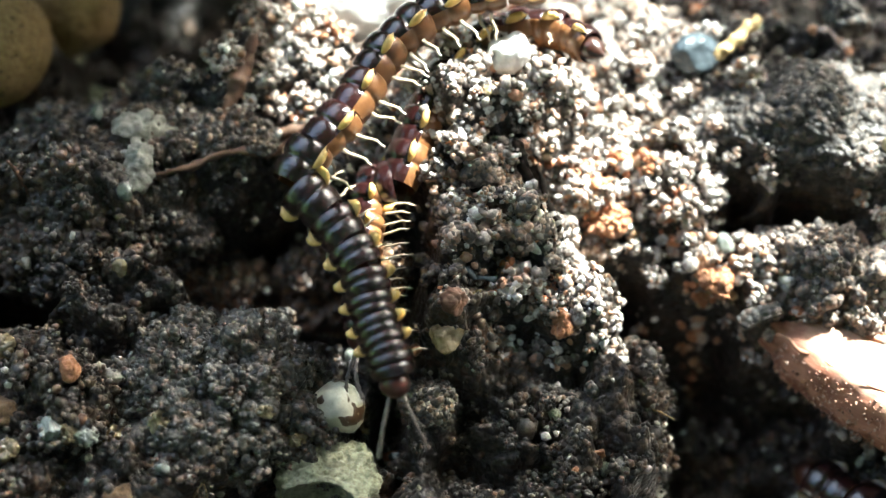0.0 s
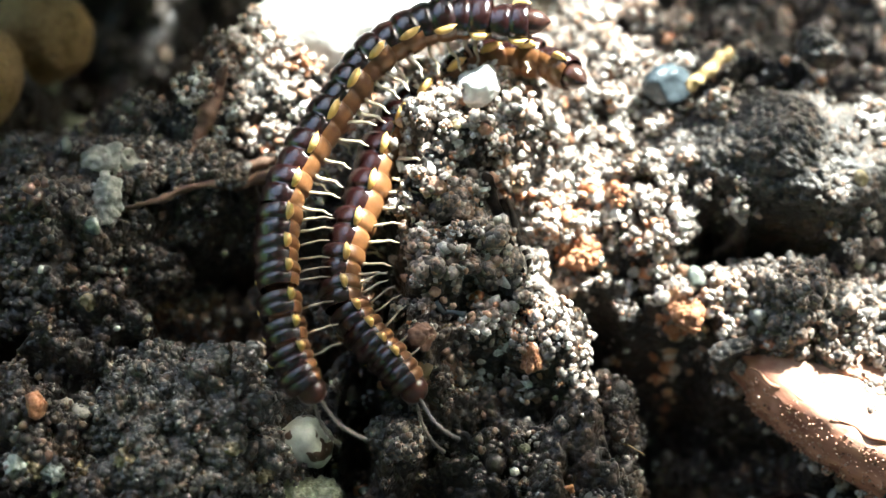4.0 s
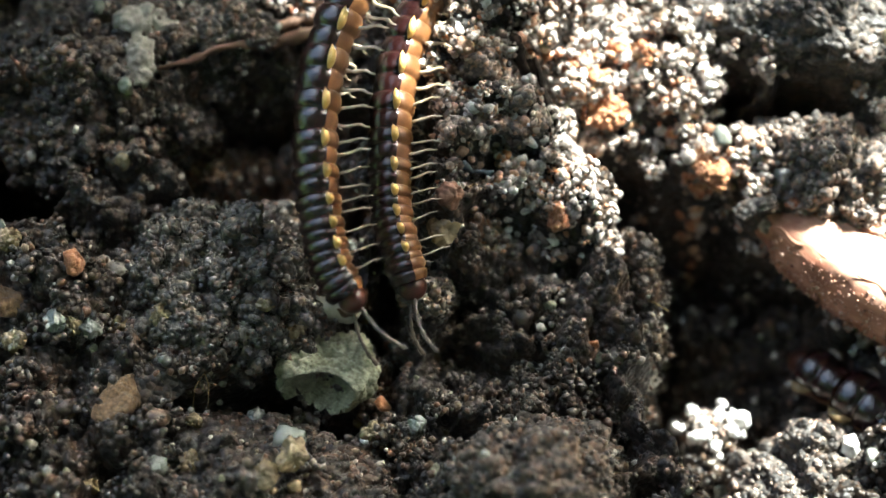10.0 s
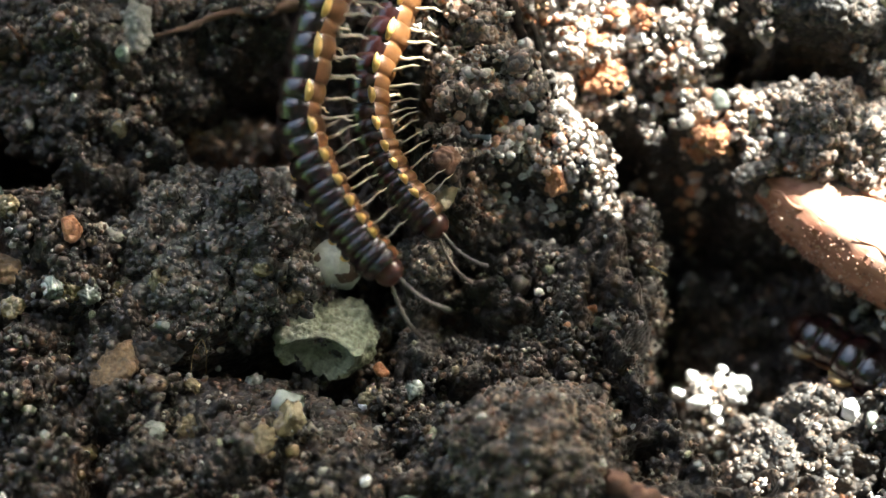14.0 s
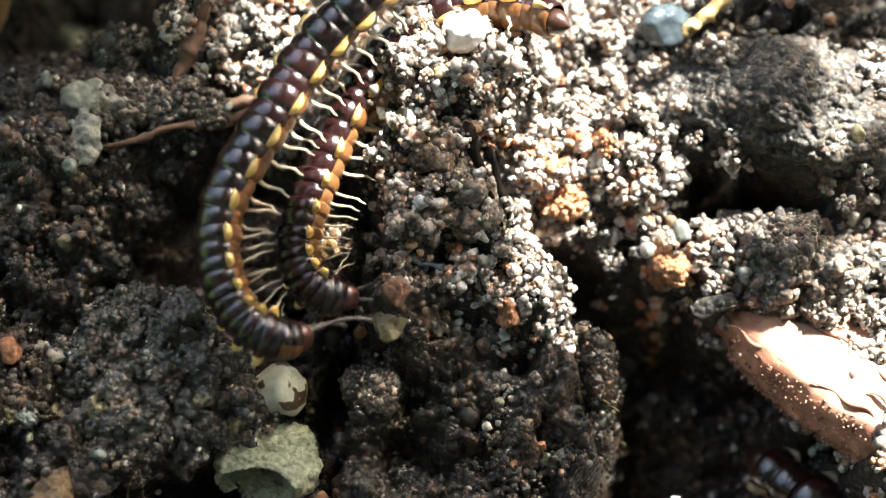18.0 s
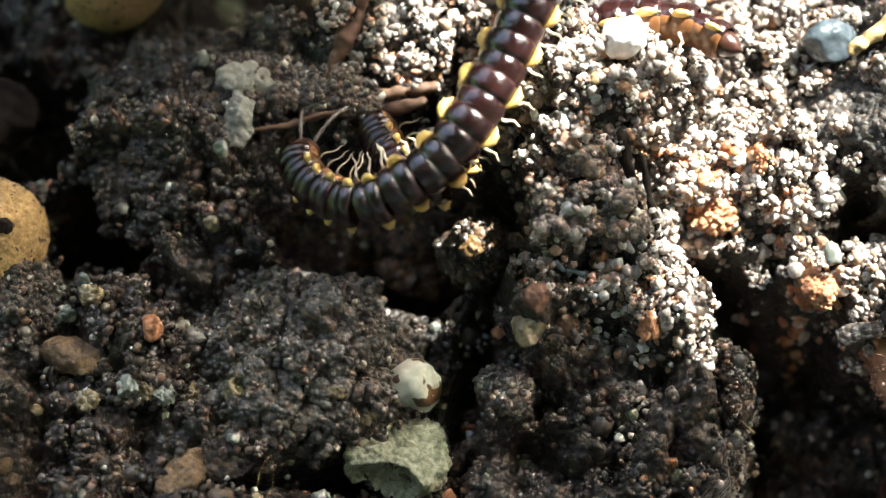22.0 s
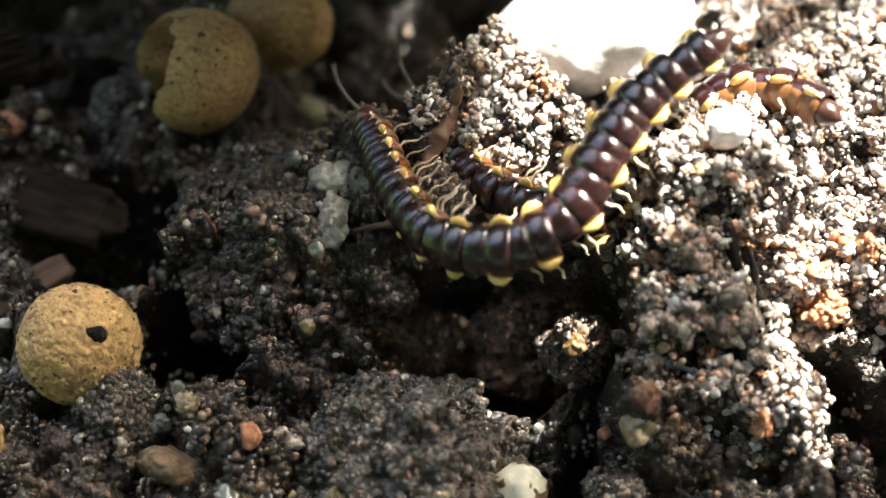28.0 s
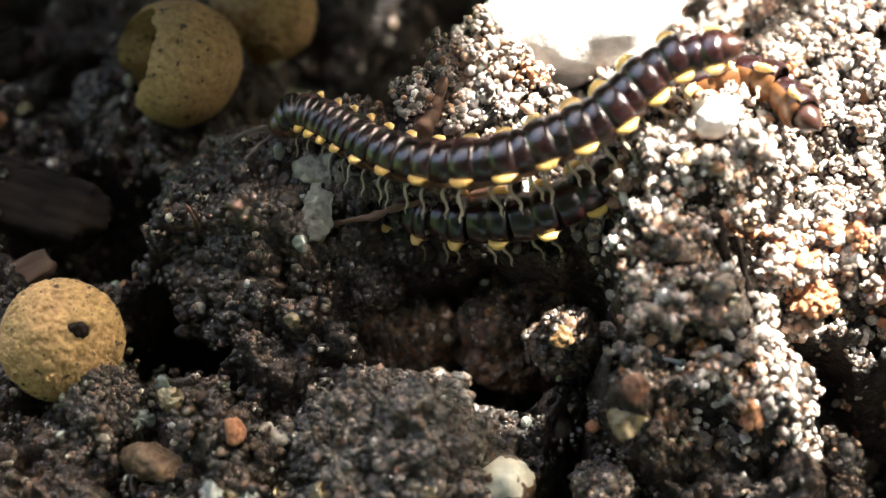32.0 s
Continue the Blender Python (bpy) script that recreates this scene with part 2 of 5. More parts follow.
M_STRAW = fibre("straw_yellow_fibre", (0.20, 0.13, 0.05), (0.38, 0.27, 0.12))


def shell_material(name, a, c, rough, spec=0.5, coat=0.0, sub=0.0):
    m, n, l, b = material(name, rough, spec)
    t = noise_node(n, l, 1.5, 4)
    r = ramp(n, [(0.3, a), (0.7, c)])
    l.new(t.outputs[0], r.inputs[0])
    l.new(r.outputs[0], b.inputs["Base Color"])
    b.inputs["Coat Weight"].default_value = coat
    b.inputs["Coat Roughness"].default_value = 0.08
    if sub:
        b.inputs["Subsurface Weight"].default_value = sub
        b.inputs["Subsurface Radius"].default_value = (0.6 * MM, 0.3 * MM, 0.12 * MM)
        b.inputs["Subsurface Scale"].default_value = 1.0
    f = noise_node(n, l, 7.0, 3)
    bump(n, l, b, f.outputs[0], 0.4, 0.035)
    return m


def back_material():
    """Dark glossy cuticle with fine wrinkles across the ring and small pits."""
    m, n, l, b = material("glossy_black_brown_cuticle", 0.2, 0.8)
    t = noise_node(n, l, 1.5, 4)
    r = ramp(n, [(0.3, (0.008, 0.0026, 0.0028)), (0.7, (0.022, 0.0068, 0.0062))])
    l.new(t.outputs[0], r.inputs[0])
    l.new(r.outputs[0], b.inputs["Base Color"])
    c = n.new("ShaderNodeTexCoord")
    mp = n.new("ShaderNodeMapping")
    mp.inputs["Scale"].default_value = (0.9, 7.0, 0.9)
    w = n.new("ShaderNodeTexNoise")
    w.inputs["Scale"].default_value = 1400
    w.inputs["Detail"].default_value = 5
    l.new(c.outputs["Object"], mp.inputs[0])
    l.new(mp.outputs[0], w.inputs["Vector"])
    pits = noise_node(n, l, 9.0, 3)
    first = bump(n, l, b, w.outputs[0], 0.6, 0.035)
    second = bump(n, l, b, pits.outputs[0], 0.5, 0.035)
    l.new(first.outputs[0], second.inputs["Normal"])
    rr = n.new("ShaderNodeMapRange")
    rr.inputs[3].default_value, rr.inputs[4].default_value = 0.05, 0.22
    l.new(t.outputs[0], rr.inputs[0])
    l.new(rr.outputs[0], b.inputs["Roughness"])
    return m


M_BACK = back_material()
M_FLANK = shell_material("orange_brown_flank", (0.095, 0.038, 0.013), (0.19, 0.082, 0.028), 0.35, 0.4, 0.15)
M_YELLOW = shell_material("yellow_keel", (0.54, 0.30, 0.065), (0.74, 0.49, 0.16), 0.35, 0.5, 0.2)
M_LEG = shell_material("pale_amber_leg", (0.28, 0.215, 0.14), (0.48, 0.40, 0.29), 0.3, 0.5, 0.2)
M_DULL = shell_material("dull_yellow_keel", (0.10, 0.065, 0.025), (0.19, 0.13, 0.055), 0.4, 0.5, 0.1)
M_HEAD = shell_material("reddish_brown_head", (0.025, 0.006, 0.004), (0.07, 0.018, 0.009), 0.3, 0.5, 0.3)
M_ANTENNA = shell_material("grey_brown_antenna", (0.05, 0.036, 0.03), (0.15, 0.12, 0.10), 0.45, 0.5)
M_TAIL = shell_material("rusty_tail_cuticle", (0.02, 0.007, 0.005), (0.05, 0.017, 0.009), 0.3, 0.5, 0.3)


# ---- mesh tools ----
def lattice(ix, iy, iz, seed):
    with np.errstate(over="ignore"):
        k = (ix.astype(np.uint32) * np.uint32(374761393) + iy.astype(np.uint32) * np.uint32(668265263)
             + iz.astype(np.uint32) * np.uint32(2246822519) + np.uint32(seed * 3266489917 & 0xFFFFFFFF))
        k = (k ^ (k >> np.uint32(13))) * np.uint32(1274126177)
        k = (k ^ (k >> np.uint32(16))) * np.uint32(2654435761)
    return (k >> np.uint32(8)).astype(np.float64) / 16777216.0


def smooth_noise(p, scale, seed=0):
    """Value noise in -1..1 at points p (n x 3, mm) with cells of 'scale' mm."""
    q = np.asarray(p) / scale
    i = np.floor(q).astype(np.int64)
    f = q - i
    f = f * f * (3 - 2 * f)
    out = 0
    for dx in (0, 1):
        for dy in (0, 1):
            for dz in (0, 1):
                w = (f[:, 0] if dx else 1 - f[:, 0]) * (f[:, 1] if dy else 1 - f[:, 1]) * (f[:, 2] if dz else 1 - f[:, 2])
                out = out + w * lattice(i[:, 0] + dx, i[:, 1] + dy, i[:, 2] + dz, seed)
    return out * 2 - 1


def crumb_noise(p, scale, seed=0):
    """Round beads about scattered points: 1 on a bead's top, steep at its rim, 0 between beads."""
    q = np.asarray(p) / scale
    i = np.floor(q).astype(np.int64)
    best = np.full(len(q), 9.0)
    for dx in (-1, 0, 1):
        for dy in (-1, 0, 1):
            for dz in (-1, 0, 1):
                c = i + (dx, dy, dz)
                o = np.stack([lattice(c[:, 0], c[:, 1], c[:, 2], seed + k) for k in (11, 23, 37)], 1)
                best = np.minimum(best, ((c + o - q) ** 2).sum(1))
    return np.sqrt(np.clip(1 - best / 0.55, 0, 1))


def mesh_of(name, verts_mm, faces, mats, smooth=True, which=None):
    """A mesh from numpy arrays; faces all with the same number of corners."""
    faces = np.asarray(faces, np.int32)
    me = bpy.data.meshes.new(name)
    me.vertices.add(len(verts_mm))
    me.vertices.foreach_set("co", (np.asarray(verts_mm, np.float64) * MM).astype(np.float32).ravel())
    me.loops.add(faces.size)
    me.loops.foreach_set("vertex_index", faces.ravel())
    me.polygons.add(len(faces))
    me.polygons.foreach_set("loop_start", np.arange(0, faces.size, faces.shape[1], dtype=np.int32))
    me.polygons.foreach_set("use_smooth", np.full(len(faces), smooth))
    for m in mats:
        me.materials.append(m)
    if which is not None:
        me.polygons.foreach_set("material_index", np.asarray(which, np.int32))
    me.update(calc_edges=True)
    me.validate()
    return me


def ico(sub):
    bm = bmesh.new()
    bmesh.ops.create_icosphere(bm, subdivisions=sub, radius=1.0)
    bm.verts.ensure_lookup_table()
    v = np.array([x.co[:] for x in bm.verts])
    f = np.array([[q.index for q in p.verts] for p in bm.faces])
    bm.free()
    return v, f


ICO = {s: ico(s) for s in (1, 2, 3, 4, 5, 6)}


def part(name, me, parent, label="", at=None):
    ob = new(name, me)
    ob.parent = parent
    if at is not None:
        ob.matrix_basis = at
    return tagged(ob, label)


def tube(points, radii, sides=8, closed=True):
    """A tapered tube along points (mm): verts and quads, ends pinched."""
    p = np.asarray(points, float)
    r = np.asarray(radii, float)
    d = np.gradient(p, axis=0)
    d /= np.linalg.norm(d, axis=1, keepdims=True) + 1e-9
    ref = np.array([0.0, 0.0, 1.0]) if abs(d[0, 2]) < 0.8 else np.array([1.0, 0.0, 0.0])
    u = np.cross(d, ref)
    u /= np.linalg.norm(u, axis=1, keepdims=True) + 1e-9
    w = np.cross(u, d)
    a = np.linspace(0, 2 * np.pi, sides, endpoint=False)
    v = (p[:, None] + r[:, None, None] * (np.cos(a)[None, :, None] * u[:, None] + np.sin(a)[None, :, None] * w[:, None])).reshape(-1, 3)
    f = []
    for i in range(len(p) - 1):
        for j in range(sides):
            k = (j + 1) % sides
            f.append((i * sides + j, i * sides + k, (i + 1) * sides + k, (i + 1) * sides + j))
    return v, np.array(f)


# ---- the ground ----
def hollow_and_rise(x, y):
    """Height of the soil in mm: levels laid one over another, each with a soft rim."""
    h = np.full(x.shape, -2.0)

    def level(cx, cy, rx, ry, turn, z, soft=0.45):
        nonlocal h
        c, s = math.cos(radians(turn)), math.sin(radians(turn))
        u, v = ((x - cx) * c + (y - cy) * s) / rx, (-(x - cx) * s + (y - cy) * c) / ry
        d = np.sqrt(u * u + v * v)
        w = np.clip((1 + soft - d) / (2 * soft), 0, 1)
        w = w * w * (3 - 2 * w)
        h = h + w * (z - h)

    # the far hollow and its islands
    level(-15, 25.5, 16, 10, 0, -13.0, 0.35)
    level(-31, 20, 5, 5, 0, -8.0, 0.4)
    level(-22.3, 17.5, 4.2, 4.0, 0, -1.4, 0.4)
    # the low soil in front
    level(-24, -2, 13, 11, 0, 0.0)
    level(-10, -11, 14, 6.5, 0, -1.0)
    level(-2, -8, 5, 4, 0, -2.4)
    # soil and litter behind the dark hollow
    level(-12, 9, 6, 4.5, 0, 1.9)
    level(-18, 7.5, 4.4, 4.6, 20, 2.0, 0.3)
    level(-7, 14, 4.2, 3.6, 0, 3.6, 0.35)
    # the sunlit slope and the grey rock's bed
    level(9, 11, 14, 9, 0, 1.3)
    level(12, 3.8, 5, 2.8, 0, -0.5)
    level(18, 11, 6, 5, 0, 2.4)
    level(16.6, 5.9, 3.2, 1.1, -10, -5.5, 0.35)
    level(19.5, 2.6, 3.6, 1.5, -15, -1.4)
    # dark hollows
    level(-6.8, 3.7, 6.6, 2.6, 8, -9.0, 0.3)
    level(-13.2, 2.6, 1.9, 1.3, 0, 0.3, 0.4)
    level(-2.9, -2.2, 1.0, 2.8, 0, -5.5, 0.4)
    level(-8.0, -8.3, 4.2, 0.9, 4, -5.5, 0.5)
    level(-19.4, 3.0, 3.6, 1.9, 8, -8.0, 0.4)
    level(-25.2, 7.4, 3.8, 2.4, 10, -7.0, 0.4)
    # the ridge, from its crest down to its foot
    level(4.2, -8.8, 4.2, 2.4, 0, -5.0, 0.4)
    level(3.4, -6.0, 5.2, 2.8, -8, -3.2, 0.4)
    level(4.2, -2.2, 5.4, 3.2, -10, -1.5, 0.4)
    level(-0.9, -2.6, 1.4, 2.2, 0, -1.2, 0.4)
    level(5.6, 1.4, 2.9, 2.2, -25, 0.6, 0.4)
    level(2.0, 2.2, 3.4, 2.8, 0, 1.5, 0.35)
    level(1.3, 6.4, 2.4, 3.6, 0, 3.5, 0.35)
    level(2.2, 10.5, 3.4, 3.4, 0, 5.0, 0.4)
    # the trench
    level(8.8, 2.4, 1.15, 3.4, 47, -7.5, 0.3)
    level(12.2, -5.0, 3.3, 7.0, 12, -11.5, 0.28)
    level(15.6, -3.9, 5.4, 3.6, -32, -9.5, 0.25)
    level(17.6, -10.4, 5.4, 2.6, -18, -6.4, 0.4)
    level(13.0, -8.4, 1.6, 1.4, 0, -8.0, 0.4)
    return h


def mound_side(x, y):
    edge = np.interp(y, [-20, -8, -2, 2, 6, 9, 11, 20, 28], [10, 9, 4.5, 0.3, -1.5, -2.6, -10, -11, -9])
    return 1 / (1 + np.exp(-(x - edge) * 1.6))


def soil_height(x, y):
    p = np.stack([x.ravel(), y.ravel(), np.zeros(x.size)], 1)
    near = np.clip(1.6 - np.hypot((x.ravel() + 3) / 38, (y.ravel() - 3) / 28), 0, 1)
    sway = [1.0 * smooth_noise(p, 2.6, 15 + k) + 0.5 * smooth_noise(p, 1.1, 17 + k) for k in (0, 1)]
    h = hollow_and_rise(x + sway[0].reshape(x.shape), y + sway[1].reshape(x.shape)).ravel() * near
    h = h + 0.9 * smooth_noise(p, 4.0, 1) + 0.5 * smooth_noise(p, 1.9, 2)
    warp = p + 0.3 * np.stack([smooth_noise(p, 0.9, 5), smooth_noise(p, 0.9, 6), 0 * h], 1)
    h = h - 0.4 + 1.35 * crumb_noise(warp, 1.8, 3) + 0.7 * crumb_noise(warp, 0.8, 4) + 0.36 * crumb_noise(p, 0.4, 8) + 0.06 * smooth_noise(p, 0.22, 7)
    shaded = 1 - mound_side(p[:, 0], p[:, 1])
    h = h + shaded * (2.0 * crumb_noise(warp, 3.1, 9) - 1.25)
    return h.reshape(x.shape)


def lines(lo, hi, step, far):
    core = list(np.arange(lo, hi + step / 2, step))
    out, d = [], step * 1.6
    while hi + sum(out) < far:
        out.append(d)
        d *= 1.5
    up = list(hi + np.cumsum(out))
    return np.array([lo - (v - hi) for v in up[::-1]] + core + up)


gx, gy = lines(-35, 26, 0.12, 3000), lines(-18, 30, 0.12, 3000)
GX, GY = np.meshgrid(gx, gy)
GZ = soil_height(GX, GY)
nx, ny = len(gx), len(gy)
gi = np.arange(nx * ny).reshape(ny, nx)
gf = np.stack([gi[:-1, :-1], gi[:-1, 1:], gi[1:, 1:], gi[1:, :-1]], -1).reshape(-1, 4)
ground = tagged(new("ground", mesh_of("ground", np.stack([GX, GY, GZ], -1).reshape(-1, 3), gf, [M_GROUND])),
                "moist dark brown crumbly soil with hollows and rises", "ground", kind="structure")


def top(x, y):
    """Height of the soil at one or many places, from the sheet itself."""
    x, y = np.atleast_1d(np.asarray(x, float)), np.atleast_1d(np.asarray(y, float))
    i = np.clip(np.searchsorted(gx, x) - 1, 0, nx - 2)
    j = np.clip(np.searchsorted(gy, y) - 1, 0, ny - 2)
    fx, fy = (x - gx[i]) / (gx[i + 1] - gx[i]), (y - gy[j]) / (gy[j + 1] - gy[j])
    return (GZ[j, i] * (1 - fx) + GZ[j, i + 1] * fx) * (1 - fy) + (GZ[j + 1, i] * (1 - fx) + GZ[j + 1, i + 1] * fx) * fy


RNG = np.random.default_rng(7)


def lumps(count, detail):
    """Shapes of grain: balls knocked well out of round."""
    v, f = ICO[detail]
    out = []
    for k in range(count):
        s = RNG.uniform(0.65, 1.3, 3)
        d = 1 + 0.38 * smooth_noise(v * 1.0 + 5 * k, 0.9, 40 + k) + 0.2 * smooth_noise(v + 9 * k, 0.45, 60 + k)
        out.append(v * d[:, None] * s)
    return out, f


def grain_heap(name, places, radii, mat, detail=1):
    """One mesh of many loose grains."""
    shapes, f = lumps(12, detail)
    n = len(places)
    kind = RNG.integers(0, len(shapes), n)
    q = RNG.normal(size=(n, 4))
    q /= np.linalg.norm(q, axis=1, keepdims=True)
    w, x, y, z = q.T
    R = np.stack([1 - 2 * (y * y + z * z), 2 * (x * y - z * w), 2 * (x * z + y * w),
                  2 * (x * y + z * w), 1 - 2 * (x * x + z * z), 2 * (y * z - x * w),
                  2 * (x * z - y * w), 2 * (y * z + x * w), 1 - 2 * (x * x + y * y)], 1).reshape(n, 3, 3)
    base = np.array(shapes)[kind] * np.asarray(radii)[:, None, None]
    v = np.einsum("nij,nkj->nki", R, base) + np.asarray(places)[:, None]
    m = base.shape[1]
    faces = (f[None] + (np.arange(n) * m)[:, None, None]).reshape(-1, 3)
    return mesh_of(name, v.reshape(-1, 3), faces, [mat])


# ---- grains strewn over the soil ----
def strewn(count, rmin, rmax, dense, sink=-0.15):
    x, y = RNG.uniform(-35, 26, count * 5), RNG.uniform(-18, 25, count * 5)
    keep = RNG.random(len(x)) < dense(x, y)
    x, y = x[keep][:count], y[keep][:count]
    r = rmin * (rmax / rmin) ** (RNG.random(len(x)) ** 1.8)
    z = top(x, y) + r * RNG.uniform(sink, 0.5, len(x))
    return np.stack([x, y, z], 1), r


def clustered(count, each, rmin, rmax, gmin, gmax, dense):
    """Crumbs of soil: a lump with small grains all over it."""
    c, R = strewn(count, rmin, rmax, dense, -0.4)
    n = len(c) * each
    v = RNG.normal(size=(n, 3))
    v[:, 2] = np.abs(v[:, 2]) - 0.35
    v /= np.linalg.norm(v, axis=1, keepdims=True)
    RR = np.repeat(R, each)
    stretch = np.repeat(RNG.uniform(0.7, 1.35, (len(c), 3)), each, axis=0)
    p = np.repeat(c, each, axis=0) + v * stretch * (RR * RNG.uniform(0.7, 1.05, n))[:, None]
    g = gmin * (gmax / gmin) ** (RNG.random(n) ** 1.5)
    g = g * np.clip(RR / 0.5, 0.75, 1.7)
    return np.vstack([c, p]), np.concatenate([R * 0.6, g])


# puts shade into the colour: few pale grains in trench, ridge foot, rock bed
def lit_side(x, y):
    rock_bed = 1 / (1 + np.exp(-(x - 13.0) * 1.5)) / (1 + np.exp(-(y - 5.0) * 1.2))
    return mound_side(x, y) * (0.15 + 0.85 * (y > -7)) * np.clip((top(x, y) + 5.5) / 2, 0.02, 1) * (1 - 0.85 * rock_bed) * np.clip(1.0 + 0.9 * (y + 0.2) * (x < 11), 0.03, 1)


# dark grains take over there, so shaded soil is also darker in colour
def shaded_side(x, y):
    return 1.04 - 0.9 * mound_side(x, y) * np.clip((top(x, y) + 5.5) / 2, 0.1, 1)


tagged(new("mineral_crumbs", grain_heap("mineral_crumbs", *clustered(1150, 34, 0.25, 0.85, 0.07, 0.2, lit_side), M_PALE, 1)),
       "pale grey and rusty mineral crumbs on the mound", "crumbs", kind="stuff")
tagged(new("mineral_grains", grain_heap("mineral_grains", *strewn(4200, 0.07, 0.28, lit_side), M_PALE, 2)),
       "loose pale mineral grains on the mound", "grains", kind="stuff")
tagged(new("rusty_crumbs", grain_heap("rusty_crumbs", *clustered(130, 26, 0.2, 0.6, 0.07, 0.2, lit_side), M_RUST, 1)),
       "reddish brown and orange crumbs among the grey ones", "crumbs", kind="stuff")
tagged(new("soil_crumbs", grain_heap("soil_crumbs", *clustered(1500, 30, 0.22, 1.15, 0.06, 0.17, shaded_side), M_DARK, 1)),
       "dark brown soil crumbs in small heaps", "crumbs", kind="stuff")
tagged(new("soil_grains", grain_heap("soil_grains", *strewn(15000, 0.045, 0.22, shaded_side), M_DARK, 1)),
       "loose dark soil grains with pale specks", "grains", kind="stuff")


def on_rim(x, y):
    """The ragged western rim of the trench."""
    edge = np.interp(y, [-12, -7, -4, -1, 1], [6.9, 8.2, 9.2, 9.2, 8.4])
    return np.exp(-((x - edge) / 0.7) ** 2) * (y > -12) * (y < 1)


def down_the_wall(count, each):
    """Crumbs bulging from the steep western wall of the trench."""
    y, drop = RNG.uniform(-11.5, 0.5, count), RNG.uniform(0.0, 1.0, count) ** 1.3 * 6.5
    x = np.interp(y, [-12, -7, -4, -1, 1], [6.9, 8.2, 9.2, 9.2, 8.4]) + 0.1 + 0.13 * drop + RNG.normal(0, 0.25, count)
    z = np.interp(y, [-12, -7, -3, 1], [-4.5, -3.2, -1.6, 0.0]) - drop
    R = RNG.uniform(0.35, 0.8, count)
    v = RNG.normal(size=(count * each, 3))
    v /= np.linalg.norm(v, axis=1, keepdims=True)
    c = np.stack([x, y, z], 1)
    p = np.repeat(c, each, axis=0) + v * (np.repeat(R, each) * RNG.uniform(0.75, 1.05, count * each))[:, None]
    return np.vstack([c, p]), np.concatenate([R * 0.75, 0.07 * 2.8 ** RNG.random(count * each)])


tagged(new("wall_crumbs", grain_heap("wall_crumbs", *down_the_wall(170, 34), M_DARK, 1)),
       "dark crumbs bulging from the trench's steep wall", "crumbs", kind="stuff")
tagged(new("rim_crumbs", grain_heap("rim_crumbs", *clustered(120, 40, 0.3, 0.85, 0.07, 0.2, on_rim), M_DARK, 1)),
       "dark crumbs along the trench's ragged rim", "crumbs", kind="stuff")


def on_ridge(x, y):
    w = np.clip(1.3 - np.hypot((x - 2.6) / 4.4, (y - 2.5) / 6.5), 0, 1)
    return w * (mound_side(x, y) > 0.3)


tagged(new("soil_knobs", grain_heap("soil_knobs", *strewn(460, 0.3, 0.72, on_ridge, 0.0), M_KNOB, 3)),
       "rounded grey-brown soil knobs on the ridge", "crumbs", kind="stuff")


# ---- clods, stones and litter ----
def lump_shape(v, size, seed, rough, crumbs, crumb_scale):
    s = np.array(size)
    p = v * s + seed * 17.3
    d = 1 + rough * smooth_noise(p, s.mean() * 0.9, seed) + rough * 0.45 * smooth_noise(p, s.mean() * 0.4, seed + 1)
    w = v * s * d[:, None]
    if crumbs:
        q = w + seed
        w = w + v * (crumbs * (crumb_noise(q, crumb_scale * 1.4, seed) + 0.55 * crumb_noise(q, crumb_scale * 0.62, seed + 3) + 0.34 * crumb_noise(q, crumb_scale * 0.36, seed + 5)))[:, None]
    return w


def cut_ball(v, cuts, seed):
    """A ball with flat faces struck off it."""
    rng = np.random.default_rng(seed)
    d = rng.normal(size=(cuts, 3))
    d /= np.linalg.norm(d, axis=1, keepdims=True)
    off = rng.uniform(0.62, 0.95, cuts)
    dot = v @ d.T
    r = np.where(dot > 0.05, off / np.maximum(dot, 0.05), 9).min(1)
    return v * np.minimum(r, 1)[:, None]


def lump_mesh(name, size, mat, seed, detail=5, rough=0.25, crumbs=0.0, crumb_scale=0.9, flat=True, cuts=0):
    """A stone or clod: a ball of the given half sizes (mm), knocked about, with crumbs on it."""
    v, f = ICO[detail]
    if cuts:
        v = cut_ball(v, cuts, seed)
    return mesh_of(name, lump_shape(v, size, seed, rough, crumbs, crumb_scale), f, [mat], flat)


def clod(label, x, y, z, size, mat, seed, turn=0, grains_on=900, grain_mat=None, crumbs=0.5, detail=6, nodules=0):
    z = float(top(x, y)[0]) + 0.4 * size[2] if z is None else z
    e = new("soil_clod")
    e.matrix_basis = pose(x * MM, y * MM, z * MM, 0, 0, turn)
    tagged(e, label, "clod", "soil clods")
    part("body", lump_mesh("clod_body", size, mat, seed, detail, 0.3, crumbs, 0.95), e)
    v = RNG.normal(size=(grains_on, 3))
    v /= np.linalg.norm(v, axis=1, keepdims=True)
    w = lump_shape(v, size, seed, 0.3, crumbs, 0.95)
    r = 0.065 * 3.4 ** (RNG.random(grains_on) ** 1.6)
    g = part("granular_coat", grain_heap("clod_grains", w, r, grain_mat or M_DARK), e)
    g["kind"] = "stuff"
    if nodules:
        n = RNG.normal(size=(nodules, 3))
        n /= np.linalg.norm(n, axis=1, keepdims=True)
        n = lump_shape(n, size, seed, 0.3, crumbs, 0.95)
        k = part("nodule_crust", grain_heap("nodule_crust", n, 0.16 * 3.2 ** (RNG.random(nodules) ** 1.5), mat, 3), e)
        k["kind"] = "stuff"
    return e


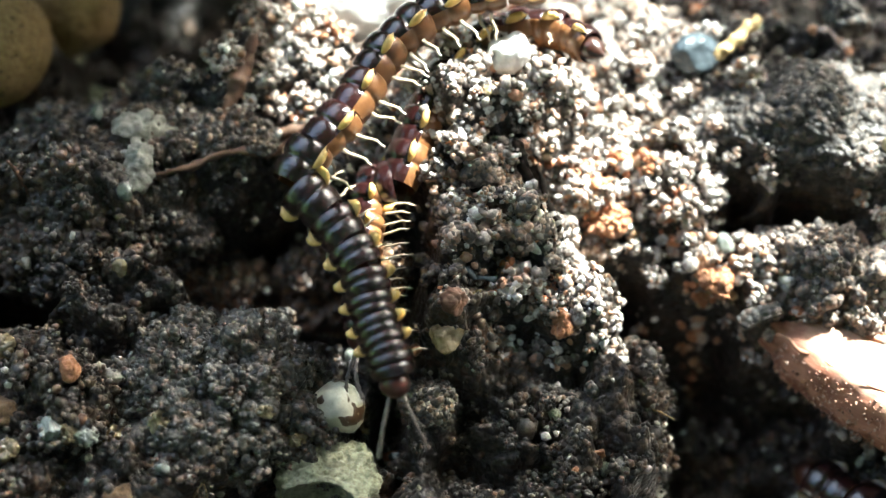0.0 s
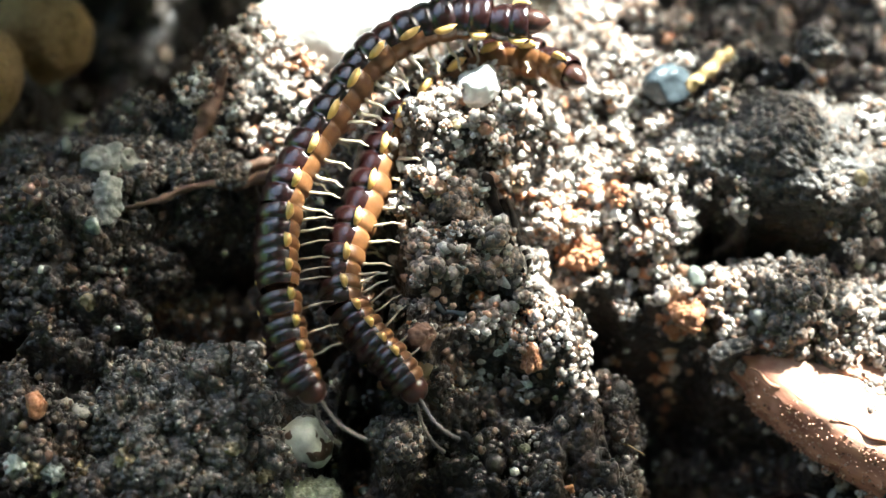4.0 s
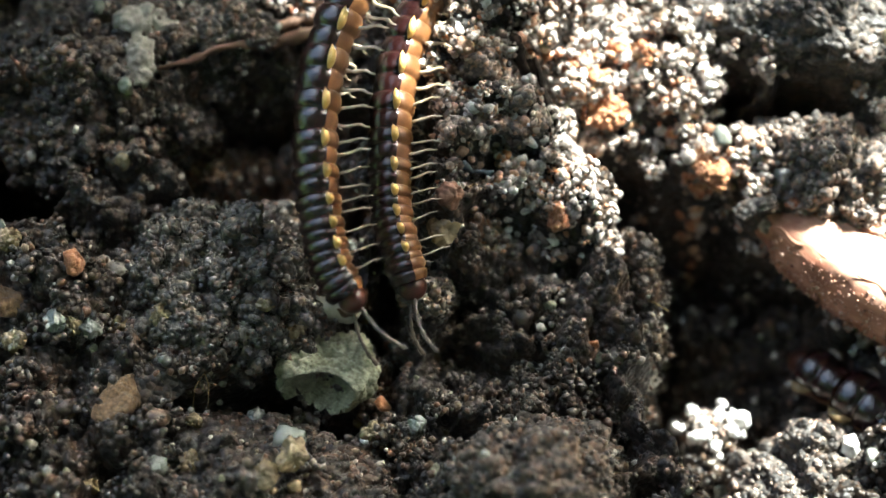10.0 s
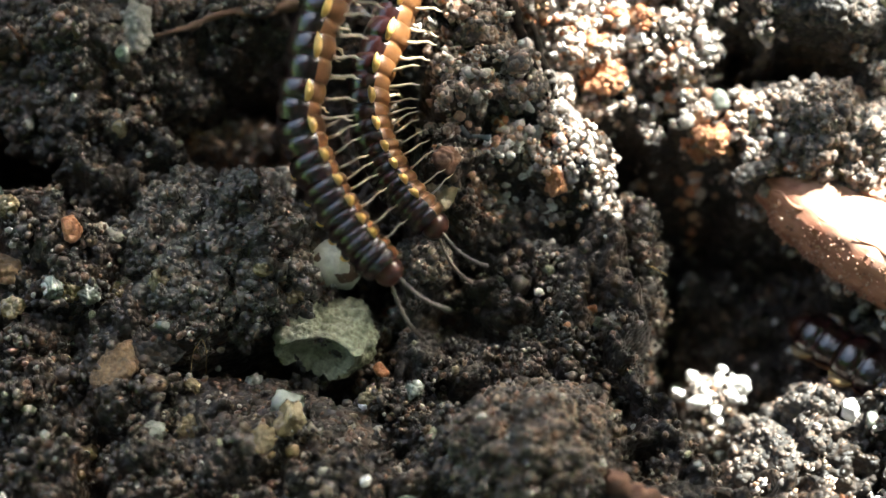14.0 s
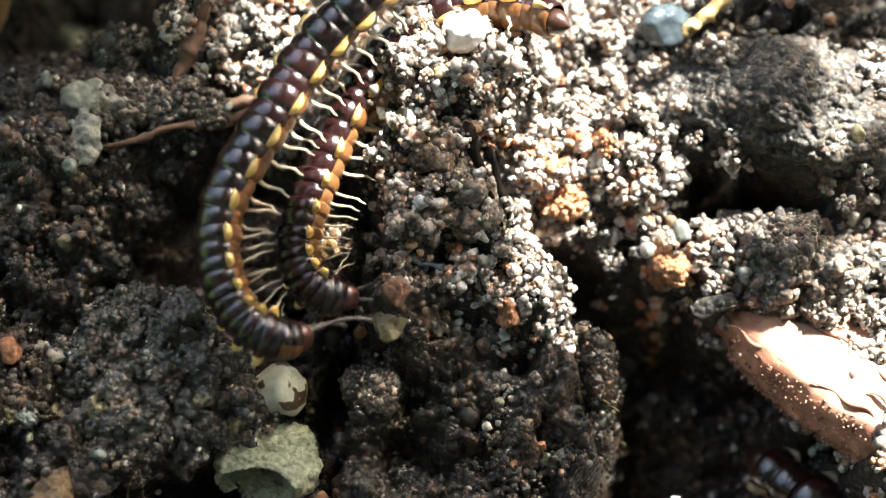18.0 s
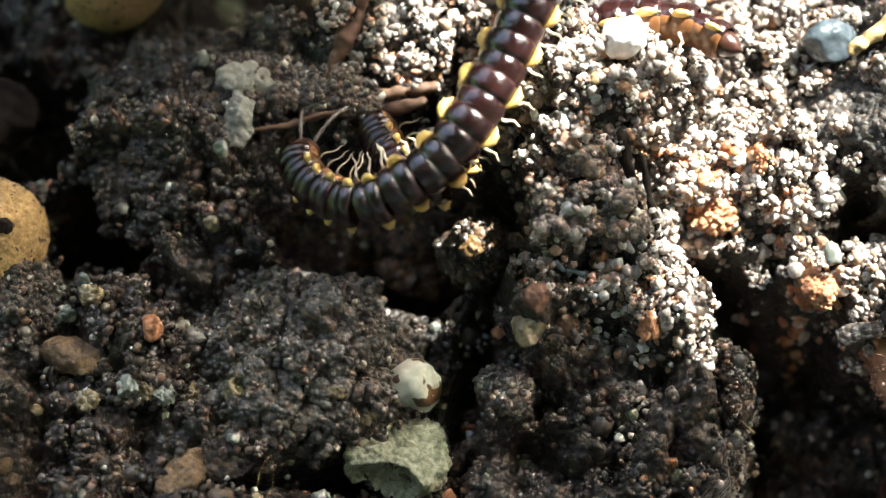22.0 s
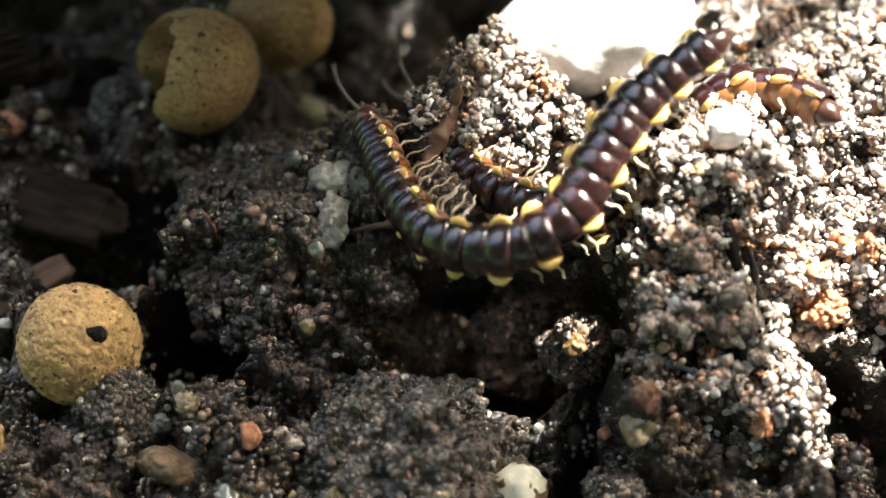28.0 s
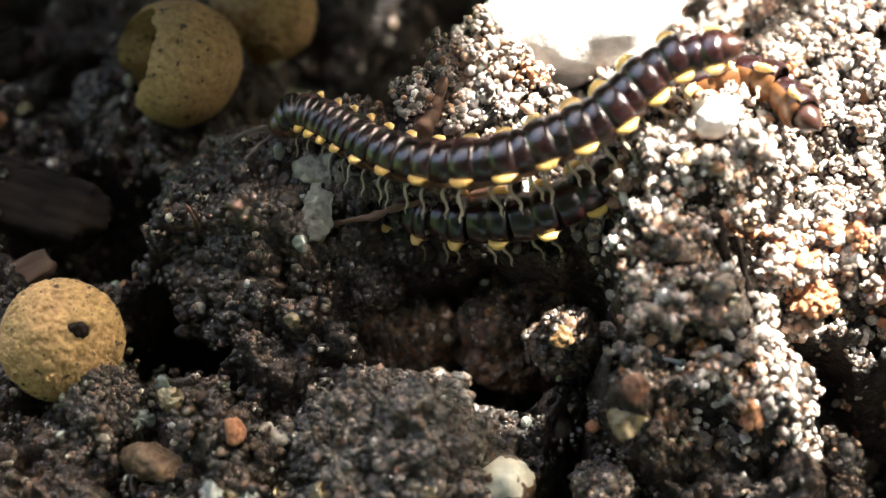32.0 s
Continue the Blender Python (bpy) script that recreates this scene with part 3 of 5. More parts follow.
ICO[7] = ico(7)
clod("black crumbly soil clod beside the spotted pebble", -9.9, -2.7, -1.2, (3.5, 3.0, 2.7), M_CLOD, 2, 10, 4200, M_BLACKGRAIN, 0.9, 7, 600)
clod("dark soil clod with a pale quartz chip", -17.6, 7.8, 0.2, (3.0, 4.0, 3.1), M_GROUND, 3, 15, 2600, None, 0.8, 6, 420)
clod("grey-brown crumbly soil clod beside a splinter", 3.8, -12.6, -1.8, (3.2, 2.7, 4.0), M_GREYBROWN, 5, 0, 3600, None, 0.8, 6, 260)
clod("low dark soil clod beside the hollow", -8.2, -11.5, -1.9, (5.2, 2.6, 1.9), M_GROUND, 6, 5, 2000)
clod("brown crumbly clod at the bottom of the hollow", -4.7, 5.8, -4.6, (2.0, 1.5, 2.6), M_BROWNSOIL, 8, 0, 1600, None, 1.0)
clod("dark soil clod leaning on the tan ball", -22.9, -1.5, 0.5, (1.7, 1.1, 1.8), M_GREYROCK, 9, 20, 1200)
clod("dim reddish clod deep in the hollow", -11.0, 5.0, -4.6, (2.1, 1.2, 2.3), M_BROWNSOIL, 20, 0, 1200, None, 0.8)
clod("small rusty brown clod carrying a golden chip", -2.8, 3.5, 0.0, (0.85, 0.8, 1.5), M_BROWNSOIL, 19, 0, 600, None, 0.5, 6)
clod("small grey glittering clod beside the pale grain", -0.75, -2.8, -0.5, (0.75, 0.7, 0.75), M_GLITTER, 10, 0, 700, M_DARK, 0.35, 5)
clod("grey crumbly clod lying over the rotten wood", 18.2, 3.3, 0.0, (2.3, 1.2, 1.2), M_GREY, 18, -28, 1500, M_KNOB, 0.9, 6, 200)
clod("grey clod under white crumbs at the trench", 12.8, -7.0, -7.3, (0.8, 0.6, 1.1), M_GREY, 17, 20, 300, M_PALE, 0.4)
wc = np.array((12.9, -7.0, -6.3)) + RNG.normal(0, 1, (34, 3)) * (0.8, 0.5, 0.3)
tagged(new("white_crumbs", grain_heap("white_crumbs", wc, 0.12 * 4.0 ** RNG.random(34), M_WHITE, 3)), "cluster of sunlit white crumbs at the trench", "crumbs", kind="stuff")
clod("crumbly reddish clod behind the hollow", -13.3, 6.0, -1.0, (2.0, 1.3, 2.6), M_GROUND, 12, 0, 1600)
clod("grey crumbly clod lit by the sun", 17.4, -9.6, -5.6, (3.2, 1.5, 1.3), M_GREYROCK, 14, 25, 900, M_KNOB, 0.8, 6, 160)


def rock(name, label, x, y, z, size, mat, seed, turn=0, tilt=0, category="stone", rough=0.2, group="", detail=5, crumbs=0.05, soft=True, cuts=11, scale=0.45):
    ob = new(name, lump_mesh(name, size, mat, seed, detail, rough * 0.7, crumbs, scale, soft, cuts))
    if max(size) < 3:
        z = max(z, float(top(x, y)[0]) + 0.45 * size[2])
    ob.matrix_basis = pose(x * MM, y * MM, z * MM, tilt, 0, turn)
    return tagged(ob, label, category, group)


rock("white_stone", "large sunlit chalk-white stone behind the mound", -2.6, 18.8, 2.4, (4.6, 3.0, 2.6), M_WHITE, 21, 10, 0, detail=5, rough=0.3, cuts=4)
rock("white_stone", "small bright white stone on the crest of the mound", 2.9, 11.3, 5.2, (0.95, 0.8, 1.0), M_WHITE, 22, 0, rough=0.3, detail=5, crumbs=0.07, cuts=5, scale=0.5)
rock("grey_rock", "dark grey crusted rock with rough edges", 17.9, 10.2, 2.2, (5.0, 3.3, 2.3), M_GREYROCK, 23, -12, 0, rough=0.55, detail=7, crumbs=0.32, cuts=9, scale=0.7)
rock("spotted_pebble", "round white pebble with dark spots", -4.75, -3.1, -0.3, (1.15, 1.15, 1.1), M_SPOTTED, 24, 0, category="pebble", rough=0.25, cuts=0, crumbs=0.05)


def green_stone():
    """An angular stone with a round hollow broken out of its front."""
    v = cut_ball(ICO[6][0], 7, 29)
    c, way, r = np.array((-0.22, -0.92, 0.40)), np.array((0.0, 0.62, -0.78)), 0.66
    o = v - c
    b = o @ way
    q = b * b - (o * o).sum(1) + r * r
    v = v + way * np.where((q > 0) & ((o * o).sum(1) < r * r), -b + np.sqrt(np.clip(q, 0, None)), 0)[:, None]
    ob = new("green_stone", mesh_of("green_stone", lump_shape(v, (2.15, 1.6, 1.4), 29, 0.2, 0.26, 0.35), ICO[6][1], [M_GREEN]))
    ob.matrix_basis = pose(-5.3 * MM, -6.0 * MM, -1.5 * MM, 0, 0, 6)
    tagged(ob, "greenish grey angular stone with a hollow under the spotted pebble", "stone")


green_stone()
rock("blue_pebble", "bluish grey translucent pebble on the mound", 12.1, 13.9, 3.6, (1.2, 1.0, 0.9), M_BLUE, 26, category="pebble", rough=0.14)
rock("round_dark_stone", "dark rounded stone with rings of soil", 19.6, 15.6, 4.4, (1.2, 1.0, 0.8), M_GREYROCK, 27, detail=5, crumbs=0.15)
rock("white_chip", "small clear white chip on the slope", 12.9, 4.3, 1.5, (0.42, 0.5, 0.35), M_GLASS, 28, 20, category="pebble", rough=0.4, detail=2)
rock("rusty_stone", "rusty orange stone under the white chip", 12.5, 3.2, 0.2, (0.5, 0.9, 0.4), M_ORANGE, 29, 20, rough=0.5, crumbs=0.3, detail=6, scale=0.35)
rock("rusty_stone", "bright orange mineral lump on the slope", 6.4, 7.2, 1.6, (0.55, 0.65, 0.35), M_ORANGE, 30, 0, rough=0.6, crumbs=0.45, detail=6, scale=0.35)
rock("rusty_stone", "rusty red mineral lump on the slope", 7.6, 5.9, 1.1, (0.5, 0.6, 0.35), M_ORANGE, 31, 40, rough=0.6, crumbs=0.45, detail=6, scale=0.35)
rock("orange_chip", "orange chip on the ridge's edge", 5.2, 0.2, 1.5, (0.36, 0.5, 0.32), M_ORANGE, 32, category="pebble", rough=0.5, detail=5, crumbs=0.2, scale=0.3)
rock("quartz_disc", "pale amber quartz grain with a red crumb above it", 0.05, -0.6, 0.9, (0.62, 0.75, 0.45), M_AMBER, 33, category="pebble", rough=0.5, detail=5, crumbs=0.12)
rock("red_crumb", "red-brown crumb above the amber grain", 0.3, 0.25, 1.4, (0.42, 0.5, 0.4), M_TWIG, 34, category="crumb", rough=0.5, crumbs=0.15)
rock("golden_chip", "golden brown angular chip in the hollow", -2.85, 2.95, 1.85, (0.42, 0.34, 0.26), M_GOLD, 35, 30, category="pebble", rough=0.5, detail=5, crumbs=0.12)
rock("orange_pebble", "orange-brown pebble beside the black clod", -16.3, -2.6, 0.9, (0.45, 0.6, 0.55), M_ORANGE, 36, category="pebble", rough=0.25, crumbs=0.08)
rock("brown_husk", "brown seed husk lying on the soil", -14.1, -8.5, 0.3, (0.75, 1.15, 0.5), M_BROWN, 37, -35, category="seed", rough=0.35, crumbs=0.14)
rock("grey_chip", "grey-green glassy chip on the low clod", -6.6, -10.0, 0.1, (0.85, 0.65, 0.4), M_GLASS, 38, 20, category="pebble", rough=0.4, detail=3)
rock("brown_stone", "brown rounded stone half buried", -20.0, -3.9, 0.2, (1.0, 0.9, 0.7), M_BROWN, 39, rough=0.4, crumbs=0.16)
rock("grey_flat_stone", "smooth grey flat stone beside the black clod", -12.6, -7.6, -0.5, (1.7, 0.9, 0.6), M_GREYROCK, 41, 15, rough=0.2)
rock("pale_flake", "pale translucent upright flake", -13.9, 7.2, 3.5, (0.62, 1.35, 0.2), M_FLAKE, 42, 12, 20, category="flake", rough=0.7, crumbs=0.2)
rock("pale_flake", "pale translucent plate joined to an upright flake", -14.0, 9.2, 4.0, (1.35, 0.42, 0.16), M_FLAKE, 52, -4, 15, category="flake", rough=0.7, crumbs=0.25)


def rotten_leaf(label, x, y, z, size, seed, turn, crumbs_on):
    """A piece of decayed leaf half covered by soil crumbs."""
    ob = rock("decayed_leaf", label, x, y, z, size, M_ROT, seed, turn, category="leaf", cuts=0, rough=0.7, detail=7, crumbs=0.3, scale=0.4)
    v = RNG.normal(size=(crumbs_on, 3))
    v[:, 2] = np.abs(v[:, 2])
    v /= np.linalg.norm(v, axis=1, keepdims=True)
    r = 0.06 * 4.5 ** (RNG.random(crumbs_on) ** 1.8)
    g = part("crumb_crust", grain_heap("crumb_crust", lump_shape(v, size, seed, 0.49, 0.3, 0.4), r, M_DARK), ob)
    g["kind"] = "stuff"


rotten_leaf("grey decayed leaf piece on the soil", -13.0, 9.6, 3.2, (2.2, 1.1, 0.3), 43, 12, 700)
rotten_leaf("brown decayed leaf piece behind the hollow", -9.9, 9.1, 2.7, (1.5, 0.95, 0.35), 44, -10, 520)
rock("pale_stone", "pale blurred stone far behind", -20.6, 20.8, -9.0, (1.5, 1.4, 1.3), M_GREEN, 45)
rock("pale_stone", "small pale stone beside another", -18.6, 18.9, -9.0, (1.0, 1.0, 1.0), M_GREEN, 46)
rock("red_stone", "red stone behind the twig", -16.3, 17.0, -9.0, (0.8, 1.1, 0.8), M_ORANGE, 47)
rock("red_stone", "small red stone at the far edge", -31.2, 12.6, 1.0, (0.7, 0.6, 0.6), M_ORANGE, 50)
rock("grey_crystal", "bluish grey crystalline lump", -26.4, 14.6, -0.6, (1.0, 1.1, 0.9), M_GREYROCK, 48, rough=0.35, crumbs=0.35, cuts=0)
rock("tan_crumb", "tan crumb at the edge of the dark clod", -28.6, -3.6, 0.4, (1.4, 1.6, 0.9), M_TAN, 49, rough=0.3, crumbs=0.2)

spots = [(6.4, 7.2, 1.5, 150), (7.5, 5.8, 1.2, 110), (12.4, 3.0, 1.1, 90), (8.6, 8.4, 0.9, 60), (11.0, 6.0, 0.8, 50)]
sp = np.vstack([np.array((x, y)) + RNG.normal(0, r * 0.5, (n, 2)) for x, y, r, n in spots])
sr = 0.09 * 3.4 ** RNG.random(len(sp))
tagged(new("rusty_grains", grain_heap("rusty_grains", np.c_[sp, top(sp[:, 0], sp[:, 1]) + 0.35 * sr], sr, M_RUST, 2)), "rusty red, orange and white grains on the slope", "grains", kind="stuff")

for k, (x, y, z, r) in enumerate(((-8.2, -8.5, -1.4, 0.23), (-6.3, -11.2, 1.3, 0.57), (-10.8, -11.1, 0.2, 0.34), (-12.2, -11.4, 0.4, 0.27), (-7.4, -12.2, 1.6, 0.41), (-3.0, -9.5, -0.4, 0.27),
                           (-1.1, -9.2, -0.5, 0.23), (-10.8, -9.2, 0.1, 0.18), (-16.3, -5.1, 1.5, 0.41), (-15.4, -5.3, 1.3, 0.32), (-14.4, -4.8, 0.3, 0.32), (-19.2, -1.5, 2.4, 0.34),
                           (-20.6, -2.1, 1.1, 0.23), (-7.7, -4.6, 2.3, 0.18), (-6.5, -4.9, 0.5, 0.27), (-16.8, -5.4, 2.2, 0.27), (-12.3, -4.9, 1.9, 0.30), (-18.7, -5.9, 1.3, 0.25))):
    rock("quartz_chip", "small pale amber quartz chip on dark soil" if k % 3 else "small milky quartz chip on dark soil", x, y, z, (r, r * 0.8, r * 0.6),
         M_AMBER if k % 3 else M_GLASS, 60 + k, 40 * k, 15, "chip", 0.5, "quartz chips", 5, 0.22, cuts=8, scale=0.25)

# the tan balls
ball = rock("tan_ball", "round porous tan ball with a dark pit", -24.65, 0.9, 1.5, (2.52, 2.52, 2.52), M_TAN, 51, category="ball", rough=0.05, detail=7, crumbs=0.13, cuts=0, scale=0.3)
bx, by, bz = ball.matrix_basis.translation / MM
# the ball has no real pit: a black lump stands for its shade
pit = rock("pit_shade_lump", "black lump standing in for the shaded pit of the ball", bx + 1.4, by - 0.27, bz + 2.0, (0.16, 0.22, 0.2), M_BARK, 56, 75, category="crumb", rough=0.7, crumbs=0.2, cuts=0)
rock("tan_ball", "orange-brown ball behind the broken one", -19.4, 20.6, -1.0, (2.6, 2.4, 2.2), M_TAN, 54, category="ball", rough=0.2, detail=6, crumbs=0.1, cuts=0)


def broken_ball():
    """A hollow tan ball with a hole broken into one side."""
    v, f = ICO[6]
    d = np.array([-0.80, -0.38, 0.46])
    d = d / np.linalg.norm(d)
    w = v * 3.0 * (1 + 0.04 * smooth_noise(v * 3, 2.0, 71) + 0.015 * smooth_noise(v * 3, 0.5, 72))[:, None]
    across = v - d * (v @ d)[:, None]
    rim = 0.60 + 0.16 * smooth_noise(v * 3, 1.3, 73)
    inside = (v @ d > 0.3) & (np.linalg.norm(across * (1, 1, 0.62), axis=1) < rim)
    w = np.where(inside[:, None], w - d * ((v @ d) * 4.4)[:, None], w)
    which = inside[f].all(1)
    e = new("broken_tan_ball", mesh_of("broken_tan_ball", w, f, [M_TAN, M_BROWN], True, which))
    e.matrix_basis = pose(-22.2 * MM, 15.7 * MM, 2.0 * MM, 0, 0, 0)
    tagged(e, "broken hollow tan ball showing its dark inside", "ball")


broken_ball()


def strand(name, label, pts, radii, mat, category="twig", sides=9, wobble=0.5, seed=0):
    """A twig, root or fibre along points in mm."""
    p = np.array(pts, float)
    k = np.linspace(0, len(p) - 1, 14 * len(p))
    q = np.stack([np.interp(k, np.arange(len(p)), p[:, j]) for j in range(3)], 1)
    for _ in range(10):
        q[1:-1] = 0.25 * q[:-2] + 0.5 * q[1:-1] + 0.25 * q[2:]
    r = np.interp(k, np.linspace(0, len(p) - 1, len(radii)), radii)
    if len(p) < 5:
        rise = top(q[:, 0], q[:, 1])
        for _ in range(60):
            rise[1:-1] = 0.25 * rise[:-2] + 0.5 * rise[1:-1] + 0.25 * rise[2:]
        q[:, 2] = np.maximum(q[:, 2], rise + 0.55)
    r = r * (1 + wobble * smooth_noise(q, 0.6, 80 + seed))
    r[0] = r[-1] = r.min() * 0.15
    v, f = tube(q - p[0], r, sides)
    v = v + 0.45 * r.mean() * np.stack([smooth_noise(v, 0.3, 90 + seed), smooth_noise(v, 0.3, 91 + seed), smooth_noise(v, 0.3, 92 + seed)], 1)
    ob = new(name, mesh_of(name, v, f, [mat]))
    ob.matrix_basis = pose(*(p[0] * MM))
    return tagged(ob, label, category)


strand("twig", "short reddish brown twig leaning on the soil", [(-8.8, 13.4, 5.2), (-9.6, 11.4, 4.4), (-10.4, 9.4, 3.6)], [0.26, 0.38, 0.26], M_REDTWIG, seed=1)
strand("twig", "long split brown twig lying behind the hollow", [(-13.2, 6.9, 3.3), (-11.0, 7.5, 3.2), (-8.4, 8.3, 3.0), (-5.6, 9.4, 3.0)], [0.1, 0.16, 0.24, 0.28], M_REDTWIG, seed=2)
strand("twig", "second strand of the split brown twig", [(-9.6, 9.0, 3.1), (-7.6, 9.5, 3.1), (-5.2, 10.2, 3.0)], [0.12, 0.22, 0.28], M_REDTWIG, seed=14)
strand("rootlet", "thin red rootlet on the dark clod", [(-19.7, 6.9, 3.0), (-18.7, 5.9, 2.6), (-17.5, 4.9, 1.6)], [0.08, 0.1, 0.09], M_TWIG, "root", 6, seed=4)
strand("root", "dark brown root running down the mound", [(3.2, 7.6, 5.2), (3.8, 5.8, 4.3), (4.3, 4.4, 3.3), (4.9, 3.2, 2.0)], [0.2, 0.26, 0.2, 0.14], M_BARK, "root", 9, 0.5, 5)
strand("root", "thin dark root beside the thicker one", [(4.2, 7.2, 4.0), (4.8, 5.2, 3.2), (5.3, 3.6, 2.2)], [0.14, 0.16, 0.1], M_BARK, "root", 9, 0.5, 6)
strand("straw", "straw-coloured stick beside the blue pebble", [(12.8, 12.5, 5.0), (13.9, 13.5, 5.3), (15.0, 14.6, 5.4)], [0.25, 0.3, 0.2], M_STRAW, "straw", seed=7)
strand("blue_rod", "small bluish grey rod on the ridge", [(0.9, 1.9, 2.5), (1.6, 1.88, 2.6), (2.3, 1.8, 2.5)], [0.16, 0.18, 0.15], M_BLUE, "rod", seed=8)
strand("pale_ring", "tiny pale ring-shaped shell on the ridge", [(1.32, 1.25, 2.5), (1.55, 1.22, 2.55), (1.6, 0.95, 2.5), (1.42, 0.78, 2.45), (1.24, 0.9, 2.45), (1.27, 1.2, 2.5)], [0.07, 0.08, 0.07], M_AMBER, "shell", 7, seed=9)
strand("hair_fibre", "fine pale looped fibre on the soil", [(-10.9, -8.8, 0.2), (-10.7, -7.9, 1.0), (-10.3, -7.4, 1.3), (-10.1, -7.9, 1.1), (-10.2, -8.7, 0.3)], [0.014, 0.014], M_STRAW, "fibre", 5, 0.1, 10)
strand("hair_fibre", "short pale fibre over the dark hollow", [(9.2, -2.5, -1.6), (9.7, -2.9, -1.2), (10.3, -3.5, -0.9)], [0.03, 0.04, 0.03], M_STRAW, "fibre", 5, 0.1, 11)
strand("splinter", "split brown wood splinter beside the grey-brown clod", [(6.4, -13.4, -2.4), (8.2, -14.4, -2.0), (10.4, -15.2, -2.4)], [0.4, 0.6, 0.4], M_TWIG, "wood", 9, 0.4, 12)


def chunk(name, label, a, b, wide, high, mats, seed, category="wood", sharp=3.5, roll=0):
    """A split piece of wood from a to b (mm), fibres along it."""
    a, b = Vector(a), Vector(b)
    n, m = 90, 56
    long_mm = (b - a).length
    v, which = [], []
    for i in range(n):
        s = i / (n - 1)
        end = min(1, (s + 0.004) * 9) ** 0.35 * min(1, (1 - s + 0.004) * 12) ** 0.5
        w, h = np.interp(s, [0, 0.3, 1], wide), np.interp(s, [0, 0.3, 1], high)
        for k in range(m):
            t = 2 * math.pi * k / m
            c, q = math.cos(t), math.sin(t)
            r = (abs(c) ** sharp + abs(q) ** sharp) ** (-1 / sharp)
            v.append((s * long_mm, w * r * c * end, h * r * q * end))
    v = np.array(v)
    out = v * (0, 1, 1)
    out = out / (np.linalg.norm(out, axis=1, keepdims=True) + 1e-9)
    st = v * (0.12, 1, 1)
    v = v + out * (0.16 * smooth_noise(st, 0.9, seed) + 0.10 * smooth_noise(st, 0.3, seed + 1) + 0.10 * smooth_noise(v, 0.5, seed + 2))[:, None]
    v[:, 0] += 0.7 * smooth_noise(v * (0, 1, 1), 0.5, seed + 4) * (np.abs(v[:, 0] / long_mm - 0.5) > 0.45)
    f, which = [], []
    for i in range(n - 1):
        for k in range(m):
            q = (k + 1) % m
            f.append((i * m + k, i * m + q, (i + 1) * m + q, (i + 1) * m + k))
            which.append(1 if m * 0.10 < k < m * (0.40 + 0.05 * math.sin(i * 0.45) + 0.03 * math.sin(i * 1.7)) and i > 14 + 5 * math.sin(k * 0.9) else 0)
    x = (b - a).normalized()
    y = Vector((0, 0, 1)).cross(x).normalized()
    ob = new(name, mesh_of(name, v, f, mats, True, which))
    mat = Matrix((x, y, x.cross(y))).transposed().to_4x4()
    mat = mat @ pose(0, 0, 0, roll)
    mat.translation = a * MM
    ob.matrix_basis = mat
    return tagged(ob, label, category)


chunk("wood_piece", "reddish rotten wood piece, upper face painted pale for sunlight", (15.2, 2.1, -1.6), (29.8, -7.4, -1.8), [1.5, 2.8, 3.2], [1.2, 1.7, 2.2], [M_SUN_TOPPED, M_SUN_TOPPED], 101, roll=-8)
wood = bpy.data.objects["wood_piece"]
for k in range(7):
    x0, y0, n = 0.8 + 1.1 * k, (-1.6, 1.2, -0.4, 0.7, -1.9, 0.1, -1.1)[k], 26
    p = [(x0 + 3.4 * i / n, y0 + 0.12 * math.sin(i * 0.5 + k), 1.2 + 0.09 * x0 + 0.10 * math.sin(i * 0.35 + 2 * k)) for i in range(n)]
    tv, tf = tube(p, [0.09 * math.sin(math.pi * (i + 0.4) / n) + 0.02 for i in range(n)], 7)
    part("wood_fibre", mesh_of("wood_fibre", tv, tf, [M_STRAW if k == 1 else M_WOOD]), wood)
gw = np.array([(v.co.x, v.co.y, v.co.z) for v in wood.data.vertices]) / MM
gw = gw[gw[:, 1] < -0.8 * np.interp(gw[:, 0], [0, 5, 16], [1.5, 2.8, 3.4])]
gw = gw[RNG.integers(0, len(gw), 1300)] + RNG.normal(0, 0.08, (1300, 3))
part("crumbly_edge", grain_heap("crumbly_edge", gw, 0.03 * 3.2 ** (RNG.random(1300) ** 1.8), M_WOODGRAIN, 1), wood, "reddish crumbs of rotten wood")["kind"] = "stuff"
chunk("leaf_scrap", "grey-green leaf scrap at the tip of the wood", (13.6, 1.0, 0.1), (15.5, 1.5, 0.6), [0.42, 0.45, 0.4], [0.14, 0.15, 0.12], [M_GREYROCK, M_GREYROCK], 102, "leaf")
chunk("bark_piece", "brown bark piece beside the tan ball", (-31.4, 1.6, 1.2), (-26.0, 5.3, 1.5), [0.5, 0.8, 0.6], [0.3, 0.4, 0.3], [M_BROWNBARK, M_BROWNBARK], 105, "bark")
chunk("dark_wood", "dark rotten wood lying behind the tan ball", (-33.0, 9.6, 0.0), (-24.6, 7.6, 0.6), [1.4, 1.8, 1.5], [1.2, 1.4, 1.0], [M_BARK, M_BARK], 103)
chunk("dark_wood", "dark brown bark piece in the far corner", (-36.0, 15.0, 0.6), (-30.0, 16.6, 0.8), [1.2, 1.6, 1.2], [0.8, 0.9, 0.6], [M_BARK, M_BARK], 104)
